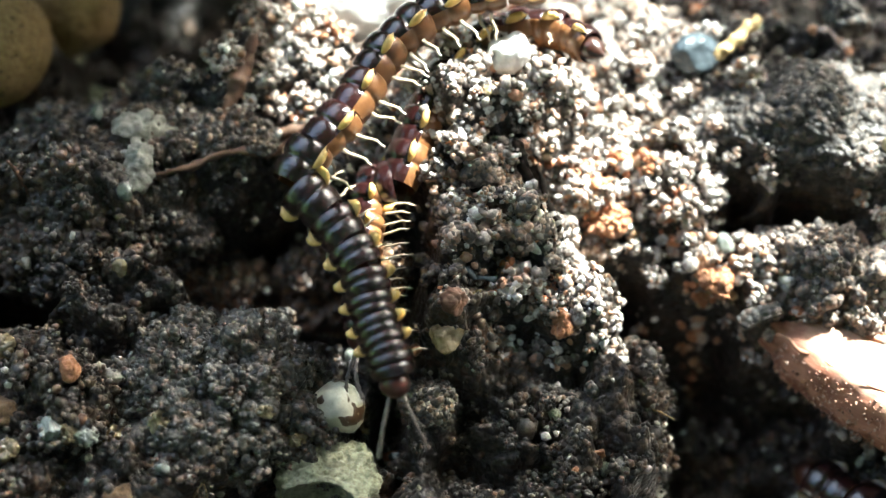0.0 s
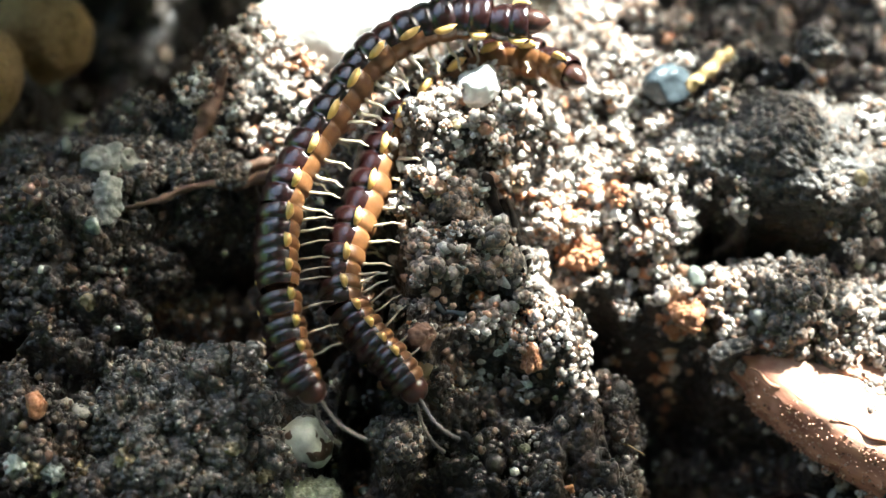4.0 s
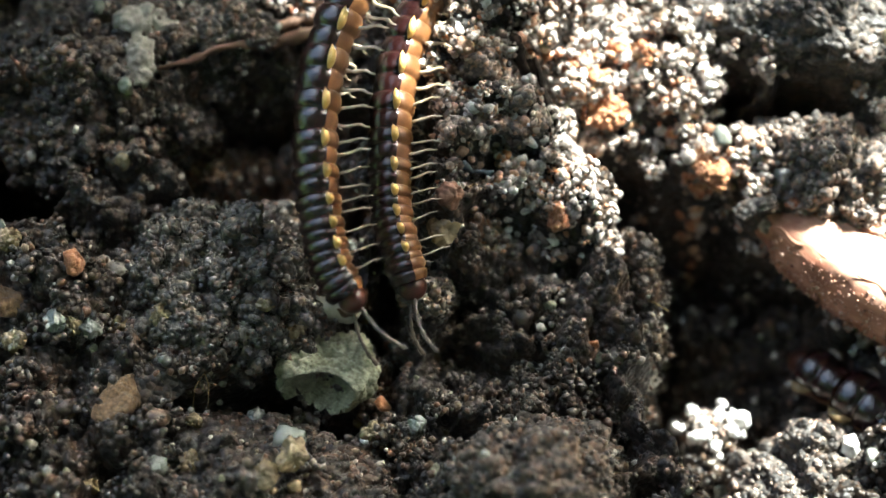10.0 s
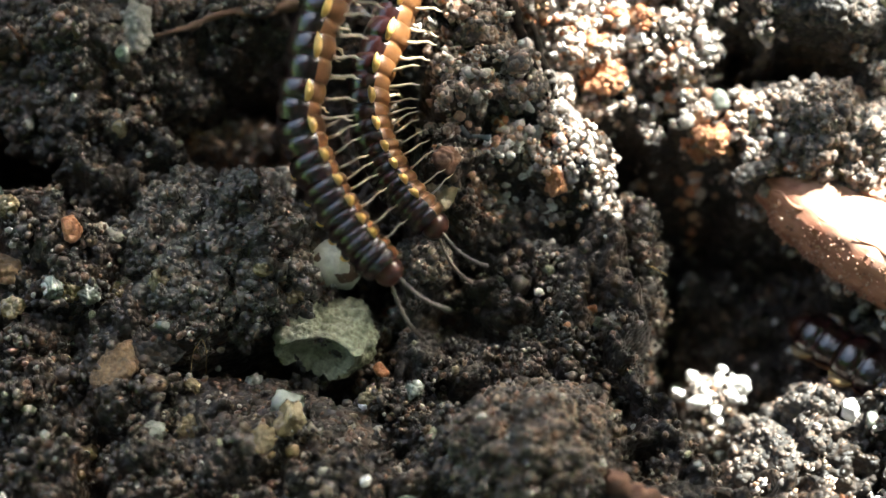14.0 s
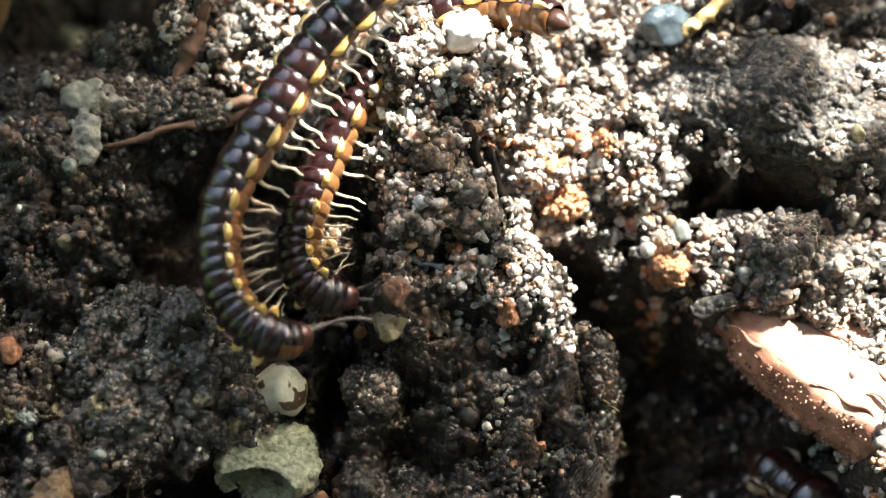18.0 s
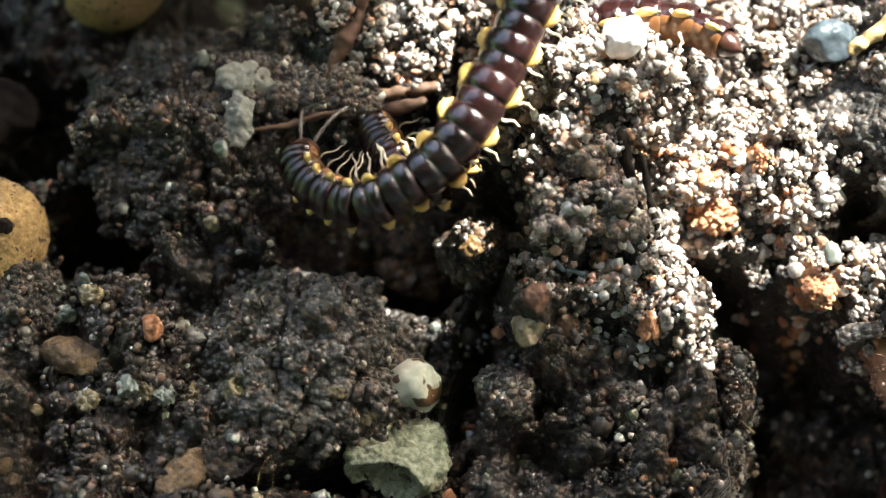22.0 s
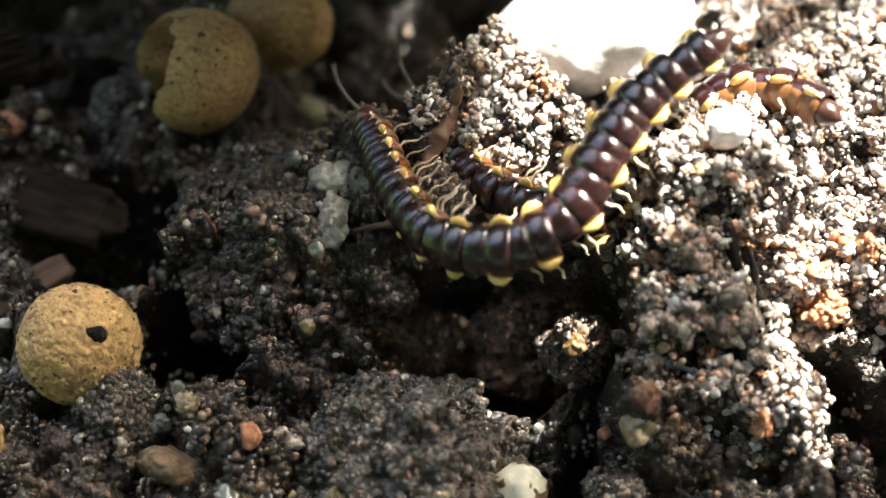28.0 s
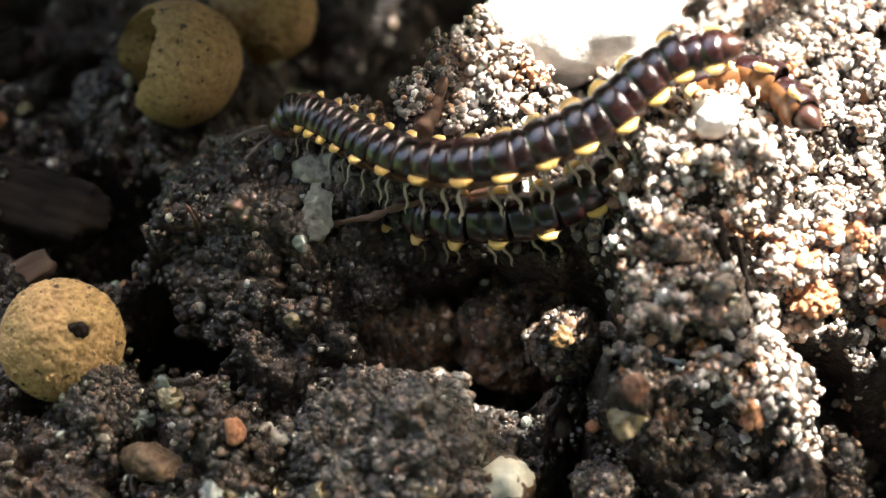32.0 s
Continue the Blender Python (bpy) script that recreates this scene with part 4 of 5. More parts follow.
for ob in [o for o in bpy.data.objects if o.name.startswith("dark_wood")]:
    for k in range(9):
        n, y0 = 24, -1.1 + 0.28 * k
        x0, rise = 0.3 + 1.3 * ((k * 7) % 5) / 5, 0.95 + 0.2 * math.sin(k * 1.9)
        p = [(x0 + 4.6 * i / n, y0 + 0.15 * math.sin(i * 0.3 + k), rise + 0.08 * math.sin(i * 0.5 + 2 * k)) for i in range(n)]
        tv, tf = tube(p, [0.16 * math.sin(math.pi * (i + 0.4) / n) + 0.03 for i in range(n)], 7)
        part("wood_fibre", mesh_of("wood_fibre", tv, tf, [M_BARK]), ob)


# ---- single pebbles ----
def pebbles():
    kinds = [(M_AMBER, "clear amber quartz pebble on dark soil"), (M_GLASS, "milky quartz pebble on dark soil"), (M_BROWN, "small brown stone on dark soil"),
             (M_ORANGE, "small rusty pebble on dark soil"), (M_GREEN, "small grey-green pebble on dark soil"), (M_WHITE, "tiny white chip on dark soil")]
    shapes = {}
    for k, (mat, label) in enumerate(kinds):
        for s in range(3):
            shapes[k, s] = lump_mesh("pebble", (1.0, 0.85, 0.7), mat, 200 + 7 * k + s, 4, 0.2, 0.0, 0.9, True, 9)

    def put(x, y, r, k, lift=0.3):
        ob = new("pebble", shapes[k, int(RNG.integers(3))])
        ob.matrix_basis = pose(x * MM, y * MM, (float(top(x, y)[0]) + lift * r) * MM, *RNG.uniform(-180, 180, 3)) @ Matrix.Scale(r, 4)
        tagged(ob, kinds[k][1], "pebble", "loose pebbles")

    for x, y, r, k in ((-23.4, -1.0, 0.42, 1), (-24.7, -1.2, 0.5, 0), (-19.9, -0.6, 0.48, 1), (-20.9, -1.8, 0.33, 1), (-8.0, -8.6, 0.36, 0), (-12.0, -6.9, 0.4, 1),
                       (-3.4, -9.6, 0.3, 5), (17.7, 11.4, 0.5, 0), (20.6, 8.2, 0.45, 0), (-14.4, 5.6, 0.5, 1), (-12.6, -5.0, 0.34, 0), (11.8, -5.6, 0.6, 5),
                       (12.6, -6.1, 0.75, 5), (13.6, -6.3, 0.5, 1), (18.6, -9.0, 0.7, 5), (19.4, -9.6, 0.5, 1), (14.6, -8.4, 0.5, 1), (11.6, -4.6, 0.3, 1), (13.2, -9.8, 0.5, 1)):
        put(x, y, r, k)
    n = 0
    while n < 270:
        x, y = RNG.uniform(-30, 22), RNG.uniform(-17, 18)
        if mound_side(x, y) > 0.5 and RNG.random() < 0.55:
            continue
        put(x, y, 0.12 * 4.0 ** RNG.random(), int(RNG.choice([0, 1, 2, 3, 4, 5], p=[0.25, 0.24, 0.2, 0.08, 0.19, 0.04])))
        n += 1


pebbles()


# ---- unseen plants, added to close the place and shade the soil ----
def blade(long_mm, half, n=8, m=4, taper=0.7):
    v, f = [], []
    for i in range(n + 1):
        s = i / n
        w = half * math.sin(math.pi * min(0.985, s * 0.96 + 0.03)) ** taper
        for j in range(m + 1):
            u = j / m * 2 - 1
            v.append((u * w, (s - 0.5) * long_mm, 0.02 * half * abs(u)))
    for i in range(n):
        for j in range(m):
            a = i * (m + 1) + j
            f.append((a, a + 1, a + m + 2, a + m + 1))
    return np.array(v), np.array(f)


# leaves added out of view to cut the skylight down
def unseen_foliage():
    v0, f0 = blade(70, 17)
    vs, fs, k = [], [], 0
    rng = np.random.default_rng(31)

    def leaf(m):
        nonlocal k
        h = np.c_[v0, np.ones(len(v0))]
        vs.append((h @ np.array(m).T)[:, :3])
        fs.append(f0 + k)
        k += len(v0)

    # gaps stay open towards the sun and one patch of sky
    made, opening = 0, Vector((-0.6, 0.42, 0.68)).normalized()
    while made < 620:
        az, el = rng.uniform(0, 2 * math.pi), math.asin(rng.uniform(0.02, 1.0))
        d = Vector((math.sin(az) * math.cos(el), math.cos(az) * math.cos(el), math.sin(el)))
        if d.angle(SUN) < radians(16) or d.angle(opening) < radians(31):
            continue
        q = d.to_track_quat("Z", "Y").to_matrix().to_4x4() @ pose(0, 0, 0, *rng.uniform(-28, 28, 2), rng.uniform(-180, 180))
        leaf(Matrix.Translation(d * rng.uniform(235, 300)) @ q)
        made += 1
    tv = [tube([(260 * math.sin(a), 260 * math.cos(a), -6), (285 * math.sin(a), 285 * math.cos(a), 120), (250 * math.sin(a), 250 * math.cos(a), 240)], [3, 2.4, 1.2], 6) for a in np.linspace(0, 6, 16)]
    for v, f in tv:
        vs.append(v)
        fs.append(f + k)
        k += len(v)
    ob = new("unseen_shade_plants", mesh_of("unseen_shade_plants", np.vstack(vs), np.vstack(fs), [M_LEAF]))
    tagged(ob, "unseen leafy plants added round the soil to block skylight", "plants", kind="stuff")


unseen_foliage()


def added_shade_leaf(label, edge, facing, long_mm, half, high, taper=0.7):
    """An unseen leaf on a stalk, added so its shadow's edge passes over a place (mm)."""
    e = new("added_shade_leaf")
    n = Vector((math.cos(radians(facing)), math.sin(radians(facing)), 0))
    mid = Vector((*edge, 0)) - n * half
    c = mid + SUN * (high / SUN.z)
    v, f = blade(long_mm, half, 36, 12, taper)
    at = pose(c.x * MM, c.y * MM, c.z * MM, 0, 0, facing)
    part("leaf_blade", mesh_of("leaf_blade", v, f, [M_LEAF]), e, at=at)
    foot = at @ Vector((0, -long_mm * 0.5 * MM, 0)) / MM
    out = Vector((foot.x, foot.y, 0)).normalized()
    p = [tuple(foot), tuple(foot + out * 40 - Vector((0, 0, high * 0.25))), (foot.x + out.x * 60, foot.y + out.y * 60, -4)]
    tv, tf = tube(p, [1.2, 1.6, 2.2], 8)
    part("leaf_stalk", mesh_of("leaf_stalk", tv, tf, [M_LEAF]), e)
    tagged(e, label, "leaf", "broad leaves")


# shade casters out of view, each set by the shadow edge it should throw
added_shade_leaf("unseen broad leaf on a stalk, added to shade the hollow", (-9.6, 9.0), 2, 230, 60, 150)
added_shade_leaf("unseen broad leaf on a stalk, added to shade the black clod", (-13.5, 1.6), 85, 50, 22, 130, 0.03)
added_shade_leaf("unseen small leaf on a stalk, added to shade the deep hollow", (-6.9, 5.2), 0, 4.6, 2.2, 135, 0.1)
added_shade_leaf("unseen small leaf on a stalk, added to shade the grey rock", (10.4, 17.5), 185, 26, 2.6, 140, 0.12)
added_shade_leaf("unseen leaf on a stalk, added to shade the rock's far side", (14.3, 21.5), 185, 21, 5.0, 140, 0.12)
added_shade_leaf("unseen narrow leaf on a stalk, added to shade the ridge", (4.4, -4.3), 0, 19, 4.2, 120, 0.35)
added_shade_leaf("unseen narrow blade added to shade the trench", (17.1, -32.0), 0, 72, 6.5, 110)
added_shade_leaf("unseen small leaf added to shade the far hollow", (-1.5, 31.0), 0, 18, 3.8, 16, 0.1)
added_shade_leaf("unseen broad leaf added to shade the far corner", (-7.3, 24.2), 0, 40, 22, 16)


# ---- millipedes ----
RINGS = 17


def ring_mesh():
    """One body ring, forward along y, back up: a dark arched shield over orange-brown flanks."""
    prof = [(-0.88, 0.84), (-0.86, 0.92), (-0.78, 0.985), (-0.64, 1.03), (-0.46, 1.05), (-0.28, 1.045), (-0.12, 1.01), (-0.03, 0.94), (0.03, 0.895), (0.09, 0.93), (0.18, 0.97), (0.34, 0.98), (0.50, 0.96), (0.64, 0.93), (0.76, 0.89), (0.92, 0.84)]
    sides = 36
    v, f, which = [], [], []
    for y, r in prof:
        for k in range(sides):
            a = 2 * math.pi * k / sides
            z = math.cos(a)
            v.append((1.12 * r * math.sin(a), y, (1.02 if z > 0 else 0.98) * r * z))
    for i in range(len(prof) - 1):
        for k in range(sides):
            q = (k + 1) % sides
            f.append((i * sides + k, i * sides + q, (i + 1) * sides + q, (i + 1) * sides + k))
            low = math.cos(2 * math.pi * (k + 0.5) / sides) < 0.03
            which.append(1 if low else 0)
    return mesh_of("body_ring", v, f, [M_BACK, M_FLANK], True, which)


def keel_mesh(side, mat):
    """The yellow side lobe of a ring: a flat leaf shape, rounded in front, drawn to a point behind."""
    n, m = 14, 10
    v, f = [], []
    for i in range(n + 1):
        s = i / n
        w = (math.sin(math.pi * s ** 0.8) ** 0.7 if s < 0.7 else 0.93 * (1 - s) / 0.3 * (0.6 + 0.4 * (1 - s) / 0.3)) if 0 < s < 1 else 0.0
        w = max(w, 0.03)
        for k in range(m):
            a = 2 * math.pi * k / m
            v.append((side * (0.98 + 0.15 * s + 0.23 * w * (1 + math.cos(a))), 0.10 - 0.98 * s, 0.12 + 0.10 * s + 0.19 * w * math.sin(a) + 0.05 * w * math.cos(a)))
    for i in range(n):
        for k in range(m):
            q = (k + 1) % m
            f.append((i * m + k, i * m + q, (i + 1) * m + q, (i + 1) * m + k))
    return mesh_of("keel", v, f, [mat])


def leg_mesh(side, fore, bend_out):
    knots = [(0.30, 0.0, -0.80), (0.55, 0.05, -0.97), (0.85, 0.12, -1.02), (1.12 + bend_out, 0.16, -1.12), (1.28 + bend_out, 0.13, -1.36),
             (1.38 + bend_out, 0.03, -1.66), (1.56 + bend_out, -0.02, -1.92), (1.76 + bend_out, 0.06, -2.10), (1.86 + bend_out, 0.05, -2.36)]
    pts = [(side * x, fore + y, z) for x, y, z in knots]
    v, f = tube(pts, [0.10, 0.08, 0.09, 0.07, 0.082, 0.06, 0.065, 0.046, 0.02], 8)
    return mesh_of("leg", v, f, [M_LEG])


def ball_mesh(name, size, mat, detail=3):
    v, f = ICO[detail]
    return mesh_of(name, v * np.array(size), f, [mat])


def antenna_mesh(side, spread):
    """Six club-shaped joints on an elbowed line, set with short bristles."""
    rng = np.random.default_rng(60 + side)
    pts, rad = [], []
    for k in range(43):
        s = k / 42
        pts.append((side * (0.35 + spread * s), 0.5 + 3.2 * s, 0.15 + 0.75 * math.sin(2.2 * s) - 0.55 * s))
        u = (s * 6) % 1.0
        rad.append((0.062 + 0.055 * u ** 0.7 * (1 if u < 0.9 else 0.55)) * (1 + 0.25 * s) if k < 42 else 0.02)
    v, f = tube(pts, rad, 8)
    vs, fs, n = [v], [f], len(v)
    for _ in range(70):
        k = int(rng.integers(3, 42))
        a = rng.uniform(0, 2 * math.pi)
        c = np.array(pts[k])
        d = np.array((math.cos(a), 0.7, math.sin(a)))
        bv, bf = tube([c, c + d * 0.14, c + d * 0.24], [0.016, 0.011, 0.003], 4)
        vs.append(bv)
        fs.append(bf + n)
        n += len(bv)
    return mesh_of("antenna", np.vstack(vs), np.vstack(fs), [M_ANTENNA])


RING, HEAD, TELSON = ring_mesh(), ball_mesh("head", (0.85, 0.75, 0.8), M_HEAD, 4), None
KEELS = {(s, m): keel_mesh(s, m) for s in (-1, 1) for m in (M_YELLOW, M_DULL)}
LEGS = {(s, k): leg_mesh(s, (0.35, -0.35)[k], 0.12 * k) for s in (-1, 1) for k in (0, 1)}
FEELERS = {s: antenna_mesh(s, 0.9 + 0.3 * (s > 0)) for s in (-1, 1)}
tv, tf = tube([(0, 0.6, 0), (0, 0.2, 0), (0, -0.3, 0), (0, -0.6, 0.0), (0, -0.8, 0.0), (0, -0.95, 0.0)], [0.8, 0.84, 0.66, 0.40, 0.16, 0.05], 18)
TELSON = mesh_of("tail_ring", tv, tf, [M_TAIL])
# place of each ring's middle along the body from the head, in mm, and its size
PITCH = [0.0, 0.75, 0.75, 0.8, 0.9, 1.0, 1.2, 1.4, 1.65] + [1.85] * 8 + [1.15]
ALONG = np.cumsum(PITCH)
SIZE = [0.80] + [0.88 + 0.014 * min(k, 9) for k in range(RINGS - 3)] + [0.92, 0.82, 0.7]


def millipede(label, keel=M_YELLOW, tucked=0.82):
    e = new("millipede")
    tagged(e, label, "millipede", "millipedes")
    bodies = []
    for k in range(RINGS + 1):
        if k == 0:
            o = part("head", HEAD, e, "reddish brown head")
            for s in (-1, 1):
                part("antenna", FEELERS[s], o, "bristly grey antenna")
        elif k == RINGS:
            o = part("tail_ring", TELSON, e, "rusty pointed tail ring")
        else:
            o = part("body_ring", RING, e)
            for s in (-1, 1):
                if k > 1:
                    part("keel", KEELS[s, keel], o, "yellow side lobe")
                for q in (0, 1):
                    if k > 1 and (k > 4 or q == 0) and k < RINGS - 1:
                        part("leg", LEGS[s, q], o, "pale amber leg", pose(0, 0, 0, *RNG.uniform(-9, 9, 3)) @ Matrix.Diagonal((tucked, 1, tucked, 1)))
        o.scale = (SIZE[k], SIZE[k] * max(0.62, PITCH[k] / 1.6) if 0 < k < RINGS else SIZE[k], SIZE[k])
        bodies.append(o)
    return bodies


def along_curve(points, back_tail, back_head, back_end=None):
    """Poses of head and rings on a smooth curve from tail to head (mm), backs towards the given sides."""
    p = np.array(points, float)[::-1]
    k = len(p)
    t = np.arange(k, dtype=float)
    fine = np.linspace(0, k - 1, 24 * k)
    m = np.gradient(p, axis=0)
    i = np.clip(fine.astype(int), 0, k - 2)
    u = (fine - i)[:, None]
    c = ((2 * u**3 - 3 * u**2 + 1) * p[i] + (u**3 - 2 * u**2 + u) * m[i] + (-2 * u**3 + 3 * u**2) * p[i + 1] + (u**3 - u**2) * m[i + 1])
    for _ in range(12):
        c[1:-1] = 0.25 * c[:-2] + 0.5 * c[1:-1] + 0.25 * c[2:]
    s = np.concatenate([[0], np.cumsum(np.linalg.norm(np.diff(c, axis=0), axis=1))])
    last = c[-1] - c[-30]
    last /= np.linalg.norm(last)
    full = ALONG[-1]
    stretch = min(max(s[-1] / full, 0.9), 1.08) if s[-1] > 0.82 * full else 1.0
    if s[-1] < full * 1.1 + 2:
        more = full * 1.1 + 2 - s[-1]
        c, s = np.vstack([c, c[-1] + last * more]), np.append(s, s[-1] + more)
    at = lambda q: np.array([np.interp(q, s, c[:, j]) for j in range(3)])
    out = []
    for k, q in enumerate(ALONG * stretch):
        here = at(q)
        ahead = at(max(q - 0.7, 0)) - at(q + 0.7)
        y = Vector(ahead).normalized()
        w = min(max((q / full - 0.18) / 0.52, 0.0), 1.0)
        w = w * w * (3 - 2 * w)
        z = Vector(back_head) * (1 - w) + Vector(back_tail) * w
        if back_end:
            e = min(max((q / full - 0.55) / 0.2, 0.0), 1.0)
            z = z.normalized() * (1 - e) + (y.cross(Vector((0, 0, 1))) * back_end[0] + Vector((0, 0, back_end[1]))) * e
        z = (z - y * z.dot(y)).normalized()
        x = y.cross(z)
        mat = Matrix((x, y, z)).transposed().to_4x4()
        mat.translation = Vector(here) * MM
        out.append(mat)
    return out


# the tail of the lower one lies half on its side: shares of sideways and up
LYING = (1.0, 0.3)


def bend(rows, t, back_tail, back_head, *points):
    rows.append((t, along_curve(points, back_tail, back_head, LYING if rows is lower_rows else None)))


upper = millipede("glossy black millipede with yellow side lobes, riding on another")
lower = millipede("black millipede with yellow side lobes under another millipede")
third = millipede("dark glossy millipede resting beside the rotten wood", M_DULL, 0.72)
LARGER = 1.28
bed = np.array([(17.2, -3.9, -5.9), (18.4, -5.2, -5.2), (19.8, -6.6, -4.6), (22.2, -9.0, -4.0), (26.0, -12.0, -3.6), (41.0, -23.6, -3.6)]) / LARGER
for ob, m in zip(third, along_curve(bed, (0.15, -0.1, 1.0), (0.15, -0.1, 1.0))):
    ob.matrix_basis = Matrix.Scale(LARGER, 4) @ m @ Matrix.Diagonal((*ob.scale, 1))
upper_rows, lower_rows = [], []


def poses_of_the_pair():
    bend(upper_rows, 0, (-0.9, 0.05, 0.3), (-0.25, -0.35, 0.9), (5.2, 13.6, 9.0), (1.1, 13.3, 8.4), (-2.2, 11.2, 7.8), (-4.2, 7.8, 7.3), (-5.9, 5.7, 6.8), (-6.5, 4.5, 6.3), (-4.9, 2.8, 5.8), (-3.6, 0.5, 5.4), (-3.1, -1.5, 4.9), (-2.4, -3.4, 4.5), (-2.2, -4.2, 4.0))
    bend(upper_rows, 1, (-0.9, 0.05, 0.3), (-0.8, 0.0, 0.56), (3.2, 14.0, 9.0), (-0.3, 13.1, 8.3), (-2.9, 10.3, 7.7), (-4.6, 7.6, 7.1), (-5.8, 5.3, 6.6), (-6.1, 3.0, 6.1), (-5.9, 0.8, 5.5), (-5.1, -1.2, 5.0), (-3.7, -2.4, 4.5), (-2.8, -2.4, 4.0))
    bend(upper_rows, 2, (-0.9, 0.05, 0.3), (-0.15, -0.85, 0.5), (4.9, 14.8, 9.0), (0.3, 13.7, 8.4), (-2.3, 11.2, 7.8), (-4.0, 8.4, 7.3), (-5.4, 6.0, 6.8), (-6.1, 4.6, 6.3), (-5.6, 3.2, 5.9), (-3.9, 2.7, 5.4), (-2.0, 2.7, 5.0), (-1.3, 2.6, 4.5))
    bend(upper_rows, 3, (-0.9, 0.05, 0.3), (-0.8, 0.0, 0.56), (6.2, 13.8, 9.0), (1.5, 14.3, 8.3), (-1.3, 13.4, 7.7), (-3.1, 11.2, 7.1), (-4.6, 8.8, 6.6), (-5.8, 6.4, 6.1), (-6.2, 3.8, 5.5), (-6.2, 1.2, 5.0), (-5.7, 0.1, 4.5), (-5.2, -0.2, 4.0))
    bend(upper_rows, 6, (-0.9, 0.05, 0.3), (-0.8, 0.0, 0.56), (3.6, 13.0, 9.0), (-0.0, 12.6, 8.2), (-2.8, 10.2, 7.6), (-4.5, 7.6, 6.9), (-5.6, 4.7, 6.3), (-5.8, 1.8, 5.7), (-4.6, -0.7, 5.1), (-3.1, -2.5, 4.6), (-1.9, -3.9, 4.0))
    bend(upper_rows, 7, (-0.9, 0.05, 0.3), (-0.8, 0.0, 0.56), (-0.5, 11.3, 9.0), (-3.2, 9.8, 8.1), (-5.0, 7.3, 7.4), (-5.8, 4.2, 6.7), (-5.3, 1.4, 6.0), (-3.8, -1.3, 5.3), (-2.6, -3.1, 4.6), (-1.9, -3.5, 4.0))
    bend(upper_rows, 8, (-0.9, 0.05, 0.3), (-0.8, 0.0, 0.56), (-2.1, 10.3, 9.0), (-3.6, 8.4, 8.1), (-4.8, 6.2, 7.4), (-5.4, 3.2, 6.7), (-5.2, 0.2, 6.0), (-4.7, -2.5, 5.3), (-4.2, -4.3, 4.6), (-3.5, -4.8, 4.0))
    bend(upper_rows, 9, (-0.9, 0.05, 0.3), (-0.8, 0.0, 0.56), (-2.3, 9.9, 9.0), (-4.1, 7.5, 8.1), (-5.0, 5.0, 7.4), (-5.5, 2.3, 6.7), (-5.4, -0.1, 6.0), (-5.0, -2.5, 5.3), (-4.3, -4.3, 4.6), (-3.5, -4.8, 4.0))
    bend(upper_rows, 10, (-0.9, 0.05, 0.3), (-0.8, 0.0, 0.56), (-3.0, 9.1, 9.0), (-4.2, 7.0, 8.1), (-5.0, 4.9, 7.4), (-5.4, 2.4, 6.7), (-5.4, 0.0, 6.0), (-5.1, -2.3, 5.3), (-4.6, -4.2, 4.6), (-3.8, -5.2, 4.0))
    bend(upper_rows, 11, (-0.9, 0.05, 0.3), (-0.8, 0.0, 0.56), (-3.5, 8.1, 9.0), (-4.8, 5.8, 8.0), (-5.4, 3.5, 7.1), (-5.6, 1.4, 6.3), (-5.4, -0.9, 5.5), (-5.2, -3.0, 4.8), (-4.5, -4.2, 4.0))
    bend(upper_rows, 12, (-0.9, 0.05, 0.3), (-0.8, 0.0, 0.56), (-4.4, 6.1, 9.0), (-5.1, 3.8, 8.1), (-5.6, 1.7, 7.4), (-5.5, -0.1, 6.7), (-4.9, -1.6, 6.0), (-4.3, -2.9, 5.3), (-3.5, -3.9, 4.6), (-3.0, -4.1, 4.0))
    bend(upper_rows, 13, (-0.9, 0.05, 0.3), (-0.8, 0.0, 0.56), (-3.9, 6.2, 9.0), (-4.9, 4.5, 8.1), (-5.6, 2.4, 7.4), (-5.7, 0.3, 6.7), (-4.8, -1.5, 6.0), (-3.9, -3.1, 5.3), (-2.7, -4.3, 4.6), (-1.5, -4.6, 4.0))
    bend(upper_rows, 14, (-0.9, 0.05, 0.3), (-0.8, 0.0, 0.56), (-4.2, 6.0, 9.0), (-5.2, 4.0, 8.1), (-5.5, 2.2, 7.4), (-5.9, 0.7, 6.7), (-5.4, -1.2, 6.0), (-4.4, -3.0, 5.3), (-3.3, -4.5, 4.6), (-2.1, -5.6, 4.0))
    bend(upper_rows, 17, (-0.8, 0.0, 0.56), (-0.8, 0.0, 0.56), (-3.7, 5.6, 9.0), (-5.9, 4.2, 8.2), (-6.9, 2.6, 7.6), (-7.3, 1.1, 6.9), (-7.5, -0.5, 6.3), (-6.9, -2.1, 5.7), (-5.7, -3.4, 5.1), (-4.5, -3.7, 4.6), (-2.7, -2.4, 4.0))
    bend(upper_rows, 18, (-0.5, -0.2, 0.8), (-0.8, 0.0, 0.56), (-0.3, 12.5, 9.0), (-2.4, 10.6, 8.4), (-3.8, 8.9, 7.8), (-4.9, 6.9, 7.3), (-6.0, 5.0, 6.8), (-6.9, 3.0, 6.3), (-7.1, 1.1, 5.8), (-6.7, -0.7, 5.4), (-5.7, -2.1, 4.9), (-4.5, -2.6, 4.5), (-3.6, -2.3, 4.0))
